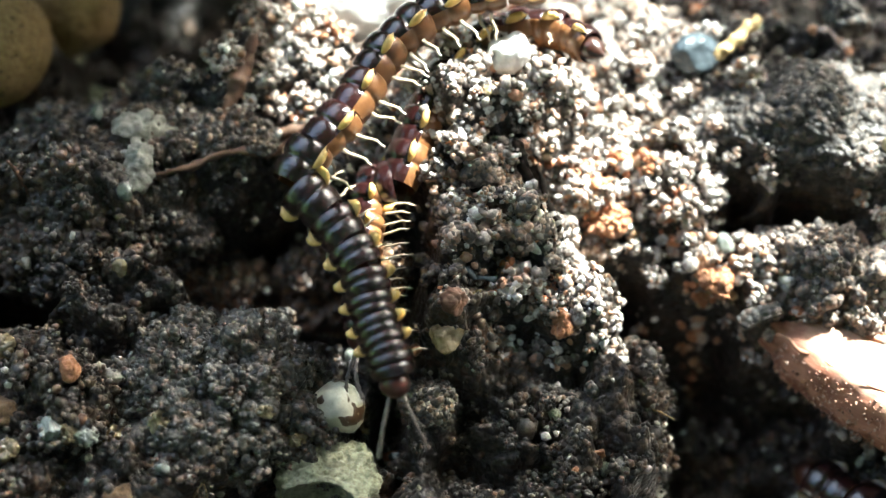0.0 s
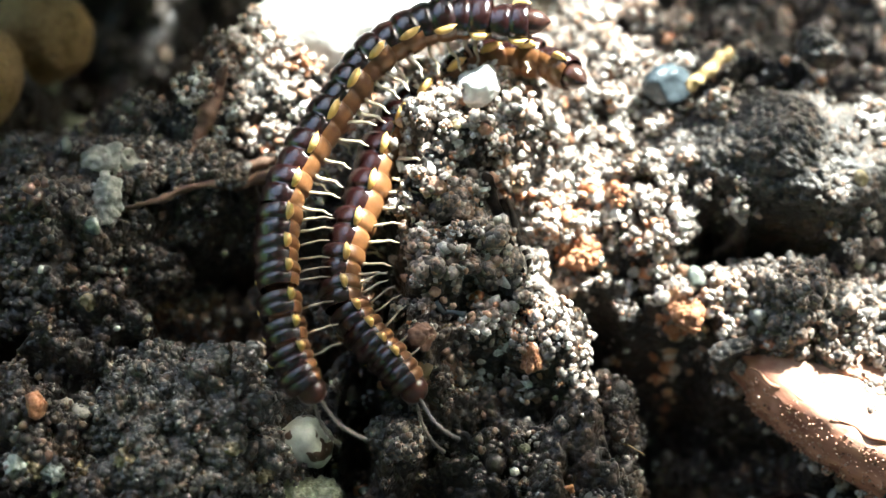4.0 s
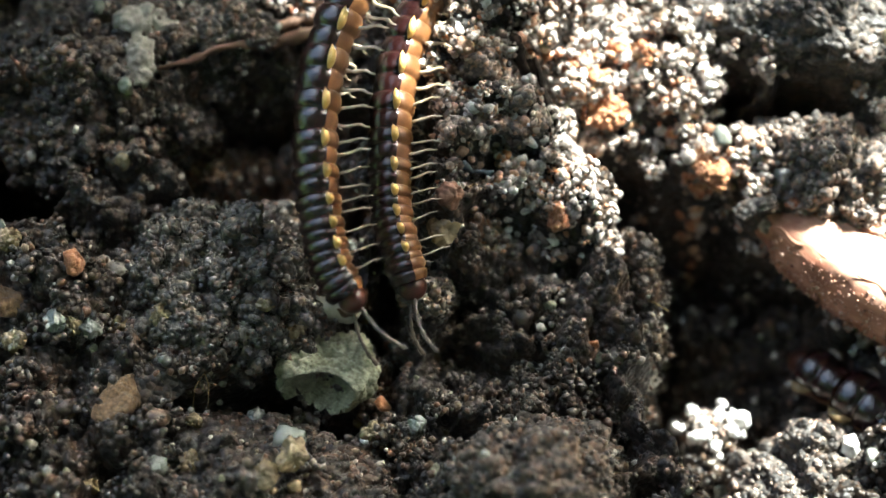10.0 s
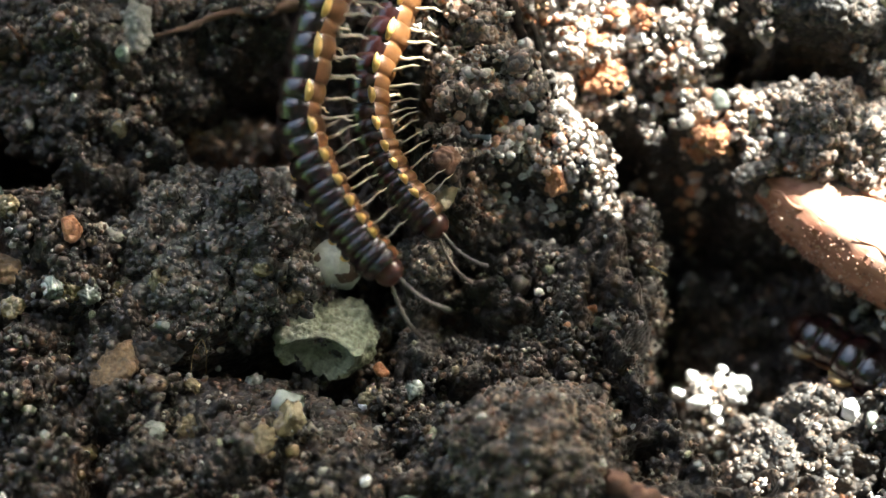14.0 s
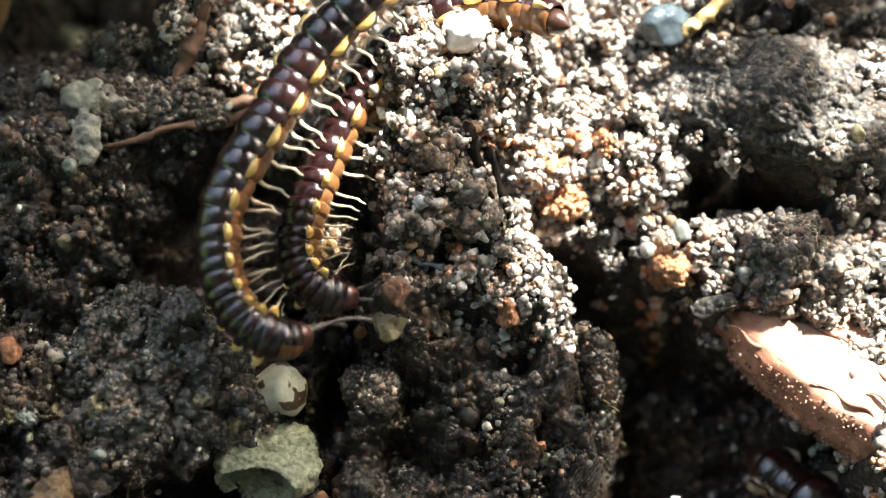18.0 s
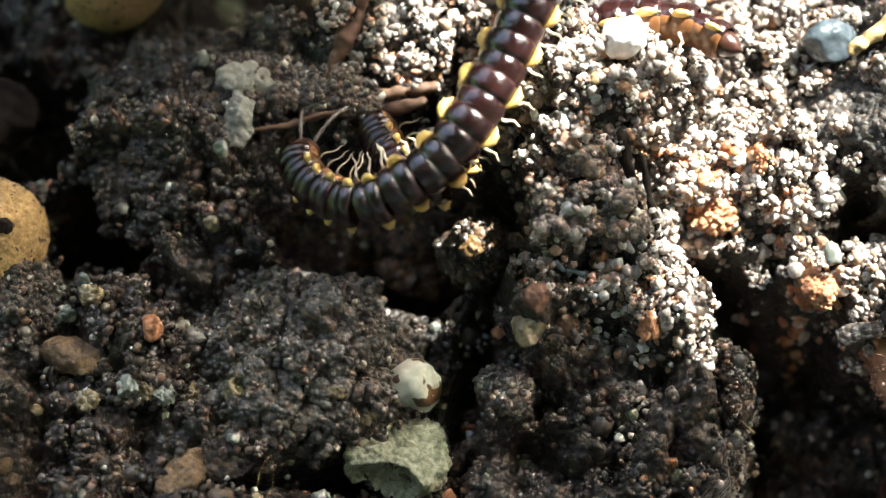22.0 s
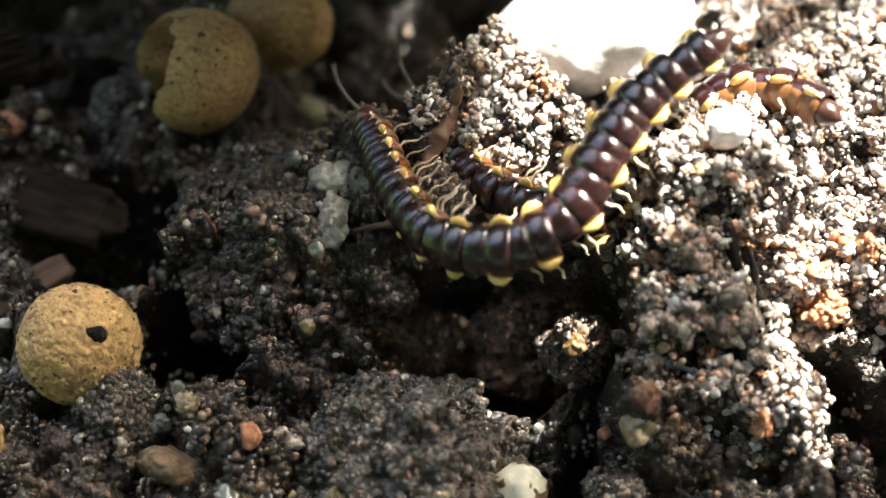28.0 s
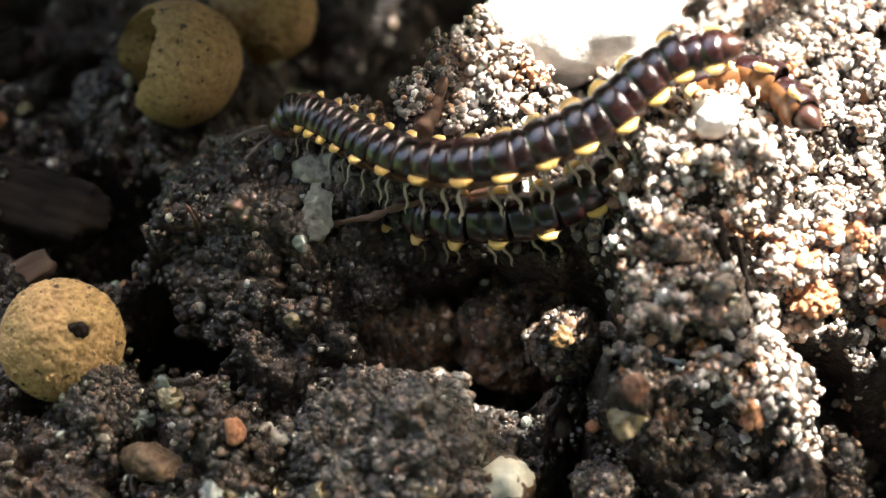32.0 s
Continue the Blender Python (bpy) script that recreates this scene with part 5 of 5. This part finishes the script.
    bend(upper_rows, 19, (-0.25, -0.35, 0.9), (-0.7, -0.2, 0.7), (4.1, 14.2, 9.0), (1.9, 13.9, 8.4), (-0.0, 13.0, 7.9), (-1.7, 11.7, 7.4), (-2.9, 9.5, 7.0), (-4.2, 7.7, 6.5), (-5.5, 5.9, 6.1), (-6.6, 4.1, 5.7), (-7.1, 2.2, 5.2), (-7.1, 0.2, 4.8), (-6.4, -1.6, 4.4), (-4.9, -2.6, 4.0))
    bend(upper_rows, 20, (-0.25, -0.35, 0.9), (-0.5, -0.5, 0.7), (0.5, 13.4, 9.0), (-1.1, 12.2, 8.4), (-2.2, 11.0, 7.8), (-3.0, 9.3, 7.3), (-3.5, 7.5, 6.8), (-4.6, 5.8, 6.3), (-5.6, 4.0, 5.8), (-6.6, 2.5, 5.4), (-7.4, 1.0, 4.9), (-7.7, -0.4, 4.5), (-7.2, -1.0, 4.0))
    bend(upper_rows, 21, (-0.25, -0.35, 0.9), (-0.15, -0.85, 0.5), (-0.7, 11.7, 9.0), (-2.0, 10.0, 8.4), (-2.6, 8.6, 7.8), (-3.4, 7.1, 7.3), (-4.4, 5.6, 6.8), (-5.5, 4.4, 6.3), (-6.8, 3.2, 5.9), (-8.2, 2.4, 5.4), (-9.5, 2.5, 5.0), (-10.4, 3.1, 4.5))
    bend(upper_rows, 22, (-0.25, -0.35, 0.9), (-0.15, -0.85, 0.5), (-0.7, 12.3, 9.0), (-1.5, 10.3, 8.4), (-2.0, 8.9, 7.9), (-2.6, 7.5, 7.5), (-3.4, 6.0, 7.0), (-4.4, 4.5, 6.6), (-5.8, 3.5, 6.2), (-7.4, 2.7, 5.7), (-9.3, 3.3, 5.3), (-10.5, 4.5, 4.9), (-10.5, 5.5, 4.5))
    bend(upper_rows, 23, (-0.25, -0.35, 0.9), (-0.15, -0.85, 0.5), (2.2, 13.2, 9.0), (-0.1, 12.2, 8.5), (-1.4, 10.7, 8.0), (-1.9, 9.2, 7.6), (-2.7, 7.7, 7.2), (-3.5, 6.2, 6.8), (-4.9, 4.9, 6.4), (-6.4, 3.6, 6.0), (-8.4, 3.4, 5.6), (-10.1, 4.7, 5.2), (-11.2, 6.7, 4.9), (-11.0, 8.1, 4.5))
    bend(upper_rows, 24, (-0.25, -0.35, 0.9), (-0.15, -0.85, 0.5), (0.6, 12.7, 9.0), (-0.9, 11.2, 8.5), (-1.5, 9.7, 8.0), (-1.8, 8.3, 7.6), (-2.8, 6.8, 7.2), (-4.1, 5.3, 6.8), (-5.9, 4.2, 6.4), (-7.9, 4.2, 6.0), (-9.9, 5.3, 5.6), (-11.5, 7.3, 5.2), (-12.3, 8.9, 4.9), (-12.2, 9.7, 4.5))
    bend(upper_rows, 25, (-0.25, -0.35, 0.9), (-0.15, -0.85, 0.5), (1.1, 13.3, 9.0), (-0.9, 12.1, 8.4), (-2.0, 10.7, 7.9), (-2.6, 9.3, 7.5), (-2.9, 7.6, 7.0), (-3.4, 5.9, 6.6), (-4.5, 4.2, 6.2), (-6.2, 2.4, 5.7), (-8.3, 1.9, 5.3), (-10.6, 2.1, 4.9), (-12.2, 2.7, 4.5))
    bend(upper_rows, 26, (-0.25, -0.35, 0.9), (-0.15, -0.85, 0.5), (3.5, 14.2, 9.0), (1.4, 13.8, 8.5), (-0.4, 13.1, 8.1), (-1.8, 11.9, 7.7), (-2.6, 10.2, 7.3), (-2.9, 8.7, 7.0), (-3.3, 7.0, 6.6), (-3.8, 5.6, 6.2), (-4.6, 4.1, 5.9), (-6.4, 2.8, 5.5), (-8.6, 2.6, 5.2), (-10.9, 3.0, 4.8), (-12.6, 4.1, 4.5))
    bend(upper_rows, 26.5, (-0.25, -0.35, 0.9), (-0.15, -0.85, 0.5), (1.9, 14.3, 9.0), (0.1, 13.5, 8.4), (-1.2, 12.0, 7.9), (-2.0, 9.8, 7.5), (-2.3, 7.8, 7.0), (-2.8, 5.7, 6.6), (-4.0, 3.7, 6.2), (-5.9, 2.7, 5.7), (-8.1, 3.3, 5.3), (-10.3, 4.9, 4.9), (-11.9, 6.8, 4.5))
    bend(upper_rows, 28.5, (-0.12, 0.05, 1.0), (-0.15, -0.85, 0.5), (2.9, 14.0, 9.0), (0.6, 12.2, 8.4), (-1.5, 9.9, 7.9), (-2.6, 8.2, 7.5), (-3.5, 6.8, 7.0), (-5.9, 5.8, 6.6), (-8.5, 6.3, 6.2), (-10.0, 7.5, 5.7), (-11.7, 9.6, 5.3), (-12.9, 11.5, 4.9), (-13.7, 12.3, 4.5))
    bend(upper_rows, 29, (-0.12, 0.05, 1.0), (-0.2, -0.4, 0.9), (4.5, 13.7, 9.0), (2.3, 13.9, 8.5), (0.1, 12.7, 8.0), (-1.7, 10.9, 7.6), (-2.7, 9.1, 7.2), (-4.3, 7.3, 6.8), (-6.4, 6.9, 6.4), (-8.6, 7.5, 6.0), (-10.6, 9.2, 5.6), (-12.4, 11.0, 5.2), (-13.9, 12.3, 4.9), (-14.5, 12.2, 4.5))
    bend(upper_rows, 30, (-0.12, 0.05, 1.0), (-0.05, 0.28, 0.95), (4.8, 13.9, 9.0), (2.6, 13.8, 8.5), (0.5, 12.8, 8.1), (-1.3, 11.6, 7.7), (-2.8, 10.3, 7.3), (-4.7, 9.0, 7.0), (-6.6, 8.8, 6.6), (-8.6, 9.5, 6.2), (-10.5, 10.7, 5.9), (-12.2, 11.7, 5.5), (-14.1, 11.8, 5.2), (-15.4, 11.0, 4.8), (-15.8, 9.7, 4.5))
    bend(upper_rows, 31, (-0.12, 0.05, 1.0), (-0.05, 0.28, 0.95), (3.3, 12.8, 9.0), (1.4, 12.8, 8.5), (-0.4, 11.8, 8.0), (-2.2, 10.9, 7.6), (-3.8, 9.9, 7.2), (-5.6, 9.2, 6.8), (-7.6, 9.3, 6.4), (-9.6, 9.7, 6.0), (-11.5, 10.4, 5.6), (-13.4, 11.0, 5.2), (-15.1, 11.5, 4.9), (-16.1, 11.0, 4.5))
    bend(upper_rows, 32, (-0.12, 0.05, 1.0), (-0.05, 0.28, 0.95), (2.5, 13.0, 9.0), (1.0, 12.8, 8.5), (-0.5, 11.6, 8.0), (-1.8, 10.4, 7.6), (-3.7, 9.5, 7.2), (-5.5, 8.8, 6.8), (-7.4, 8.6, 6.4), (-9.4, 8.8, 6.0), (-11.5, 9.6, 5.6), (-13.5, 10.8, 5.2), (-15.2, 11.5, 4.9), (-16.0, 11.1, 4.5))
    bend(lower_rows, 0, (-0.92, 0, 0.3), (-0.92, 0, 0.3), (6.8, 11.3, 7), (5.1, 13, 6.4), (2.5, 13.1, 5.8), (0.4, 11.6, 5.3), (-0.7, 9.7, 4.8), (-1.5, 7.8, 4.3), (-2.2, 6, 3.8), (-3.3, 6.3, 3.4), (-3.7, 3.8, 2.9), (-3.7, 1.1, 2.5), (-3.7, -0.9, 2))
    bend(lower_rows, 1, (-0.92, 0, 0.3), (-0.92, 0, 0.3), (6.9, 11.8, 7), (4.9, 13.1, 6.4), (2.8, 12.8, 5.9), (0.7, 11.7, 5.5), (-0.6, 9.8, 5), (-1.9, 7.6, 4.6), (-2.9, 5.1, 4.2), (-3.3, 3, 3.7), (-3.1, 0.9, 3.3), (-1.8, -0.5, 2.9), (-1, -0.2, 2.5))
    bend(lower_rows, 2, (-0.92, 0, 0.3), (-0.92, 0, 0.3), (7.2, 11.5, 7), (5.5, 13, 6.4), (3.2, 13.3, 5.8), (1.4, 12.9, 5.3), (-0.2, 11.3, 4.8), (-1.5, 8.7, 4.3), (-2.8, 5.9, 3.8), (-3.5, 3.2, 3.4), (-3.3, 1.2, 2.9), (-1.8, -0.3, 2.5), (-0.3, -0.6, 2))
    bend(lower_rows, 3, (-0.92, 0, 0.3), (-0.92, 0, 0.3), (7.4, 11.7, 7), (5.7, 13.3, 6.4), (3.4, 13.5, 5.9), (0.7, 12.2, 5.5), (-1.1, 10.3, 5), (-2.1, 7.4, 4.6), (-3.1, 4.7, 4.2), (-3.6, 2.3, 3.7), (-2.6, 0.5, 3.3), (-1.1, -0.7, 2.9), (-0.1, -1.3, 2.5))
    bend(lower_rows, 6, (-0.92, 0, 0.3), (-0.92, 0, 0.3), (7, 11.3, 7), (5, 12.8, 6.4), (2.4, 12.9, 5.8), (0.3, 11.6, 5.3), (-1.1, 9.4, 4.8), (-2.1, 6.6, 4.3), (-2.5, 3.8, 3.9), (-2, 1.5, 3.4), (-1, -0.6, 3), (-0, -2.6, 2.5))
    bend(lower_rows, 7, (-0.92, 0, 0.3), (-0.92, 0, 0.3), (6.7, 11.3, 7), (4.5, 12.8, 6.3), (1.4, 12.7, 5.7), (-0.5, 11.4, 5.1), (-1.8, 8.9, 4.6), (-2.3, 5.6, 4.1), (-2.2, 2.9, 3.5), (-1.5, 0.8, 3), (-0.2, -1.2, 2.5))
    bend(lower_rows, 8, (-0.92, 0, 0.3), (-0.92, 0, 0.3), (6.6, 11.2, 7), (3.8, 13, 6.4), (1.2, 12.1, 5.8), (-0.4, 10.5, 5.3), (-1.7, 8, 4.8), (-2.4, 5, 4.3), (-2.4, 2, 3.9), (-2.1, -0.6, 3.4), (-1.8, -2.9, 3), (-1.3, -3.8, 2.5))
    bend(lower_rows, 9, (-0.92, 0, 0.3), (-0.92, 0, 0.3), (6.6, 11.5, 7), (3, 12.9, 6.4), (0.9, 11.7, 5.8), (-0.6, 9.8, 5.3), (-1.9, 7.1, 4.8), (-2.4, 4, 4.3), (-2.4, 1.4, 3.9), (-2.1, -1.2, 3.4), (-1.7, -3.2, 3), (-1.2, -4.1, 2.5))
    bend(lower_rows, 10, (-0.92, 0, 0.3), (-0.92, 0, 0.3), (6.6, 11.6, 7), (2.5, 12.7, 6.4), (0.5, 11.5, 5.8), (-0.8, 9.3, 5.3), (-1.7, 7.2, 4.8), (-2.2, 4.5, 4.3), (-2.3, 1.8, 3.9), (-2.2, -0.8, 3.4), (-1.7, -2.8, 3), (-1.3, -3.9, 2.5))
    bend(lower_rows, 11, (-0.92, 0, 0.3), (-0.92, 0, 0.3), (6.3, 11.8, 7), (2.2, 13, 6.4), (0.4, 11.4, 5.8), (-0.6, 9.6, 5.3), (-1.8, 7.4, 4.8), (-2.4, 5, 4.3), (-2.7, 2.6, 3.9), (-2.6, 0.3, 3.4), (-2.1, -1.5, 3), (-1.6, -3.2, 2.5))
    bend(lower_rows, 12, (-0.92, 0, 0.3), (-0.92, 0, 0.3), (6.5, 10.9, 7), (2.5, 11.7, 6.4), (0.4, 10.6, 5.8), (-1.1, 7.8, 5.3), (-1.9, 5.4, 4.8), (-2.3, 3, 4.3), (-2.1, 1, 3.9), (-1.4, -0.8, 3.4), (-0.6, -2.2, 3), (-0.1, -2.8, 2.5))
    bend(lower_rows, 13, (-0.92, 0, 0.3), (-0.92, 0, 0.3), (6.6, 10.9, 7), (2.5, 11.8, 6.4), (0.7, 10.9, 5.8), (-0.8, 8.8, 5.3), (-1.9, 6.7, 4.8), (-2.5, 4, 4.3), (-2.3, 1.9, 3.9), (-1.7, 0.2, 3.4), (-1, -1.3, 3), (-0.1, -2.2, 2.5))
    bend(lower_rows, 14, (-0.92, 0, 0.3), (-0.92, 0, 0.3), (6.5, 10.8, 7), (2.4, 11.7, 6.4), (0.3, 10.8, 5.8), (-1.5, 8.4, 5.3), (-2.2, 6.2, 4.8), (-3, 4.1, 4.3), (-3.1, 2.1, 3.9), (-2.4, 0, 3.4), (-1.4, -1.5, 3), (-0.2, -2.6, 2.5))
    bend(lower_rows, 17, (-0.8, 0, 0.56), (-0.8, 0, 0.56), (6.9, 11.3, 7), (3.1, 11.8, 6.4), (0, 11, 5.8), (-2, 8.3, 5.3), (-3.5, 5.3, 4.8), (-4.3, 3.3, 4.3), (-4.5, 1.5, 3.9), (-4, 0.3, 3.4), (-2.5, 0.2, 3), (-1.6, 0.8, 2.5))
    bend(lower_rows, 18, (-0.5, -0.2, 0.8), (-0.8, 0, 0.56), (7.1, 11.7, 7), (5.4, 12.7, 6.4), (2.4, 13, 5.8), (-0.1, 11.4, 5.3), (-2, 8.7, 4.8), (-3.1, 5.8, 4.3), (-3.8, 3.3, 3.9), (-3.9, 1.6, 3.4), (-3.1, 0.3, 3), (-1.9, 0.3, 2.5))
    bend(lower_rows, 19, (-0.8, 0, 0.56), (-0.75, -0.25, 0.6), (7.3, 12.5, 6.5), (5.7, 13.6, 6), (3.4, 13.5, 5.6), (1, 12.4, 5.1), (-0.7, 10.4, 4.7), (-1.7, 8.3, 4.4), (-2.7, 5.5, 4), (-3.7, 3.2, 3.6), (-3.8, 1.2, 3.2), (-3.4, 0, 2.9), (-4.3, -1.2, 2.5))
    bend(lower_rows, 20, (-0.8, 0, 0.56), (-0.75, -0.25, 0.6), (7.3, 12.1, 6.5), (6, 13.3, 5.9), (2.4, 13.45, 5.5), (-0.6, 12.4, 5), (-2.1, 9.9, 4.6), (-2.8, 7.5, 4.1), (-3.2, 5.15, 3.7), (-3.7, 3.2, 3.3), (-5, 1.6, 2.9), (-6.1, 0.3, 2.5))
    bend(lower_rows, 21, (-0.8, 0, 0.56), (-0.15, -0.85, 0.5), (7.4, 11.7, 6.5), (5.1, 12.7, 6), (1.6, 12.75, 5.6), (-1.8, 10.6, 5.2), (-3.5, 7.8, 4.8), (-4.5, 5.6, 4.4), (-5.2, 3.85, 4.1), (-6.3, 3.7, 3.7), (-7.3, 5.1, 3.4), (-7.8, 6.1, 3))
    bend(lower_rows, 22, (-0.8, 0, 0.56), (-0.15, -0.85, 0.5), (7.5, 11.5, 6.5), (5.2, 12.7, 6), (1.7, 12.55, 5.6), (-1.7, 11, 5.2), (-3, 8.5, 4.8), (-4, 6.3, 4.4), (-4.7, 4.85, 4.1), (-6, 5.2, 3.7), (-7.2, 6.7, 3.4), (-8, 8.1, 3))
    bend(lower_rows, 23, (-0.8, 0, 0.56), (-0.15, -0.85, 0.5), (7.5, 11.5, 6.5), (5.8, 12.8, 6.1), (3, 12.95, 5.7), (0.1, 11.7, 5.3), (-1.4, 9.4, 5), (-2.5, 7.3, 4.6), (-3, 5.85, 4.3), (-4.4, 5.9, 4), (-6.6, 7, 3.6), (-7.6, 8.8, 3.3), (-8, 9.8, 3))
    bend(lower_rows, 24, (-0.8, 0, 0.56), (-0.15, -0.85, 0.5), (7.6, 12, 6.5), (5.6, 13.2, 6.1), (2.6, 13.15, 5.7), (-0.6, 11.2, 5.3), (-1.8, 8.8, 5), (-2.9, 6.9, 4.6), (-4.2, 6.15, 4.3), (-5.7, 6.6, 4), (-6.9, 8, 3.6), (-7.9, 9.6, 3.3), (-8.9, 10.8, 3))
    bend(lower_rows, 25, (-0.8, 0, 0.56), (-0.15, -0.85, 0.5), (7.3, 11.7, 6.5), (5.4, 13.3, 6), (2.4, 12.95, 5.6), (-0.7, 10.5, 5.2), (-2, 8.1, 4.8), (-3, 6.1, 4.4), (-4.2, 4.55, 4.1), (-6.4, 4.9, 3.7), (-9, 4.9, 3.4), (-11, 4.3, 3))
    bend(lower_rows, 26, (-0.8, 0, 0.56), (-0.15, -0.85, 0.5), (7.4, 11.9, 6.5), (5.4, 13.4, 6.1), (2.4, 13.55, 5.7), (-0.3, 11.6, 5.3), (-1.6, 9.4, 5), (-2.6, 7.1, 4.6), (-3.5, 5.35, 4.3), (-5.1, 4.7, 4), (-7.6, 5.2, 3.6), (-9.9, 5.2, 3.3), (-11.9, 4.9, 3))
    bend(lower_rows, 26.5, (-0.8, 0, 0.56), (-0.15, -0.85, 0.5), (7.6, 12.3, 6.5), (5.7, 13.6, 6.1), (2.7, 13.85, 5.7), (-0.2, 11.8, 5.3), (-1.5, 9.4, 5), (-2.3, 7.1, 4.6), (-3.2, 5.65, 4.3), (-4.8, 4.9, 4), (-7.1, 5.4, 3.6), (-9, 6.8, 3.3), (-10.6, 8.6, 3))
    bend(lower_rows, 28.5, (-0.12, 0.05, 1), (-0.15, -0.85, 0.5), (7.1, 12.4, 6.5), (5.2, 13.8, 5.9), (2.8, 13.4, 5.5), (0.5, 11.2, 5), (-1.3, 9.9, 4.6), (-3.4, 8.3, 4.1), (-5.7, 8.6, 3.7), (-8.1, 10.1, 3.3), (-9.9, 12, 2.9), (-11.3, 14, 2.5))
    bend(lower_rows, 29, (-0.12, 0.05, 1), (-0.2, -0.2, 0.9), (7.1, 11.9, 6.5), (5.2, 13.5, 5.9), (2.8, 13.1, 5.3), (0.5, 11.5, 4.8), (-1.4, 10.5, 4.3), (-3.3, 9, 3.8), (-5.9, 8.2, 3.4), (-8.8, 8.5, 2.9), (-11.6, 10.3, 2.5), (-14.1, 12.2, 2))
    bend(lower_rows, 30, (-0.12, 0.05, 1), (-0.05, -0.25, 0.95), (7, 11.8, 6.5), (4.9, 13.4, 5.9), (2.3, 12.7, 5.3), (0.3, 10.9, 4.8), (-1.9, 9.9, 4.3), (-4.2, 8.4, 3.8), (-7.2, 8.2, 3.4), (-9.8, 8.5, 2.9), (-12.6, 9.6, 2.5), (-15, 11.2, 2))
    bend(lower_rows, 31, (-0.12, 0.05, 1), (-0.05, -0.25, 0.95), (7, 11.4, 6.5), (4.9, 13.3, 5.9), (3, 12.8, 5.3), (0.9, 11.3, 4.8), (-1.2, 10.1, 4.3), (-3.8, 8.8, 3.8), (-6.7, 8.4, 3.4), (-9.8, 8.7, 2.9), (-12.6, 9.8, 2.5), (-14.9, 11.1, 2))
    bend(lower_rows, 32, (-0.12, 0.05, 1), (-0.05, -0.25, 0.95), (6.9, 11.5, 6.5), (4.9, 13.8, 5.9), (2.6, 13.7, 5.4), (1, 11.9, 5), (-0.2, 10.6, 4.5), (-2, 9.1, 4.1), (-4.1, 7.9, 3.7), (-6.8, 7.6, 3.2), (-9.6, 7.9, 2.8), (-12.2, 9.4, 2.4), (-14.3, 10.9, 2))


def motions():
    poses_of_the_pair()
    for bodies, rows in ((upper, upper_rows), (lower, lower_rows)):
        for k, ob in enumerate(bodies):
            walk(ob, [(t, ms[k]) for t, ms in rows])


motions()
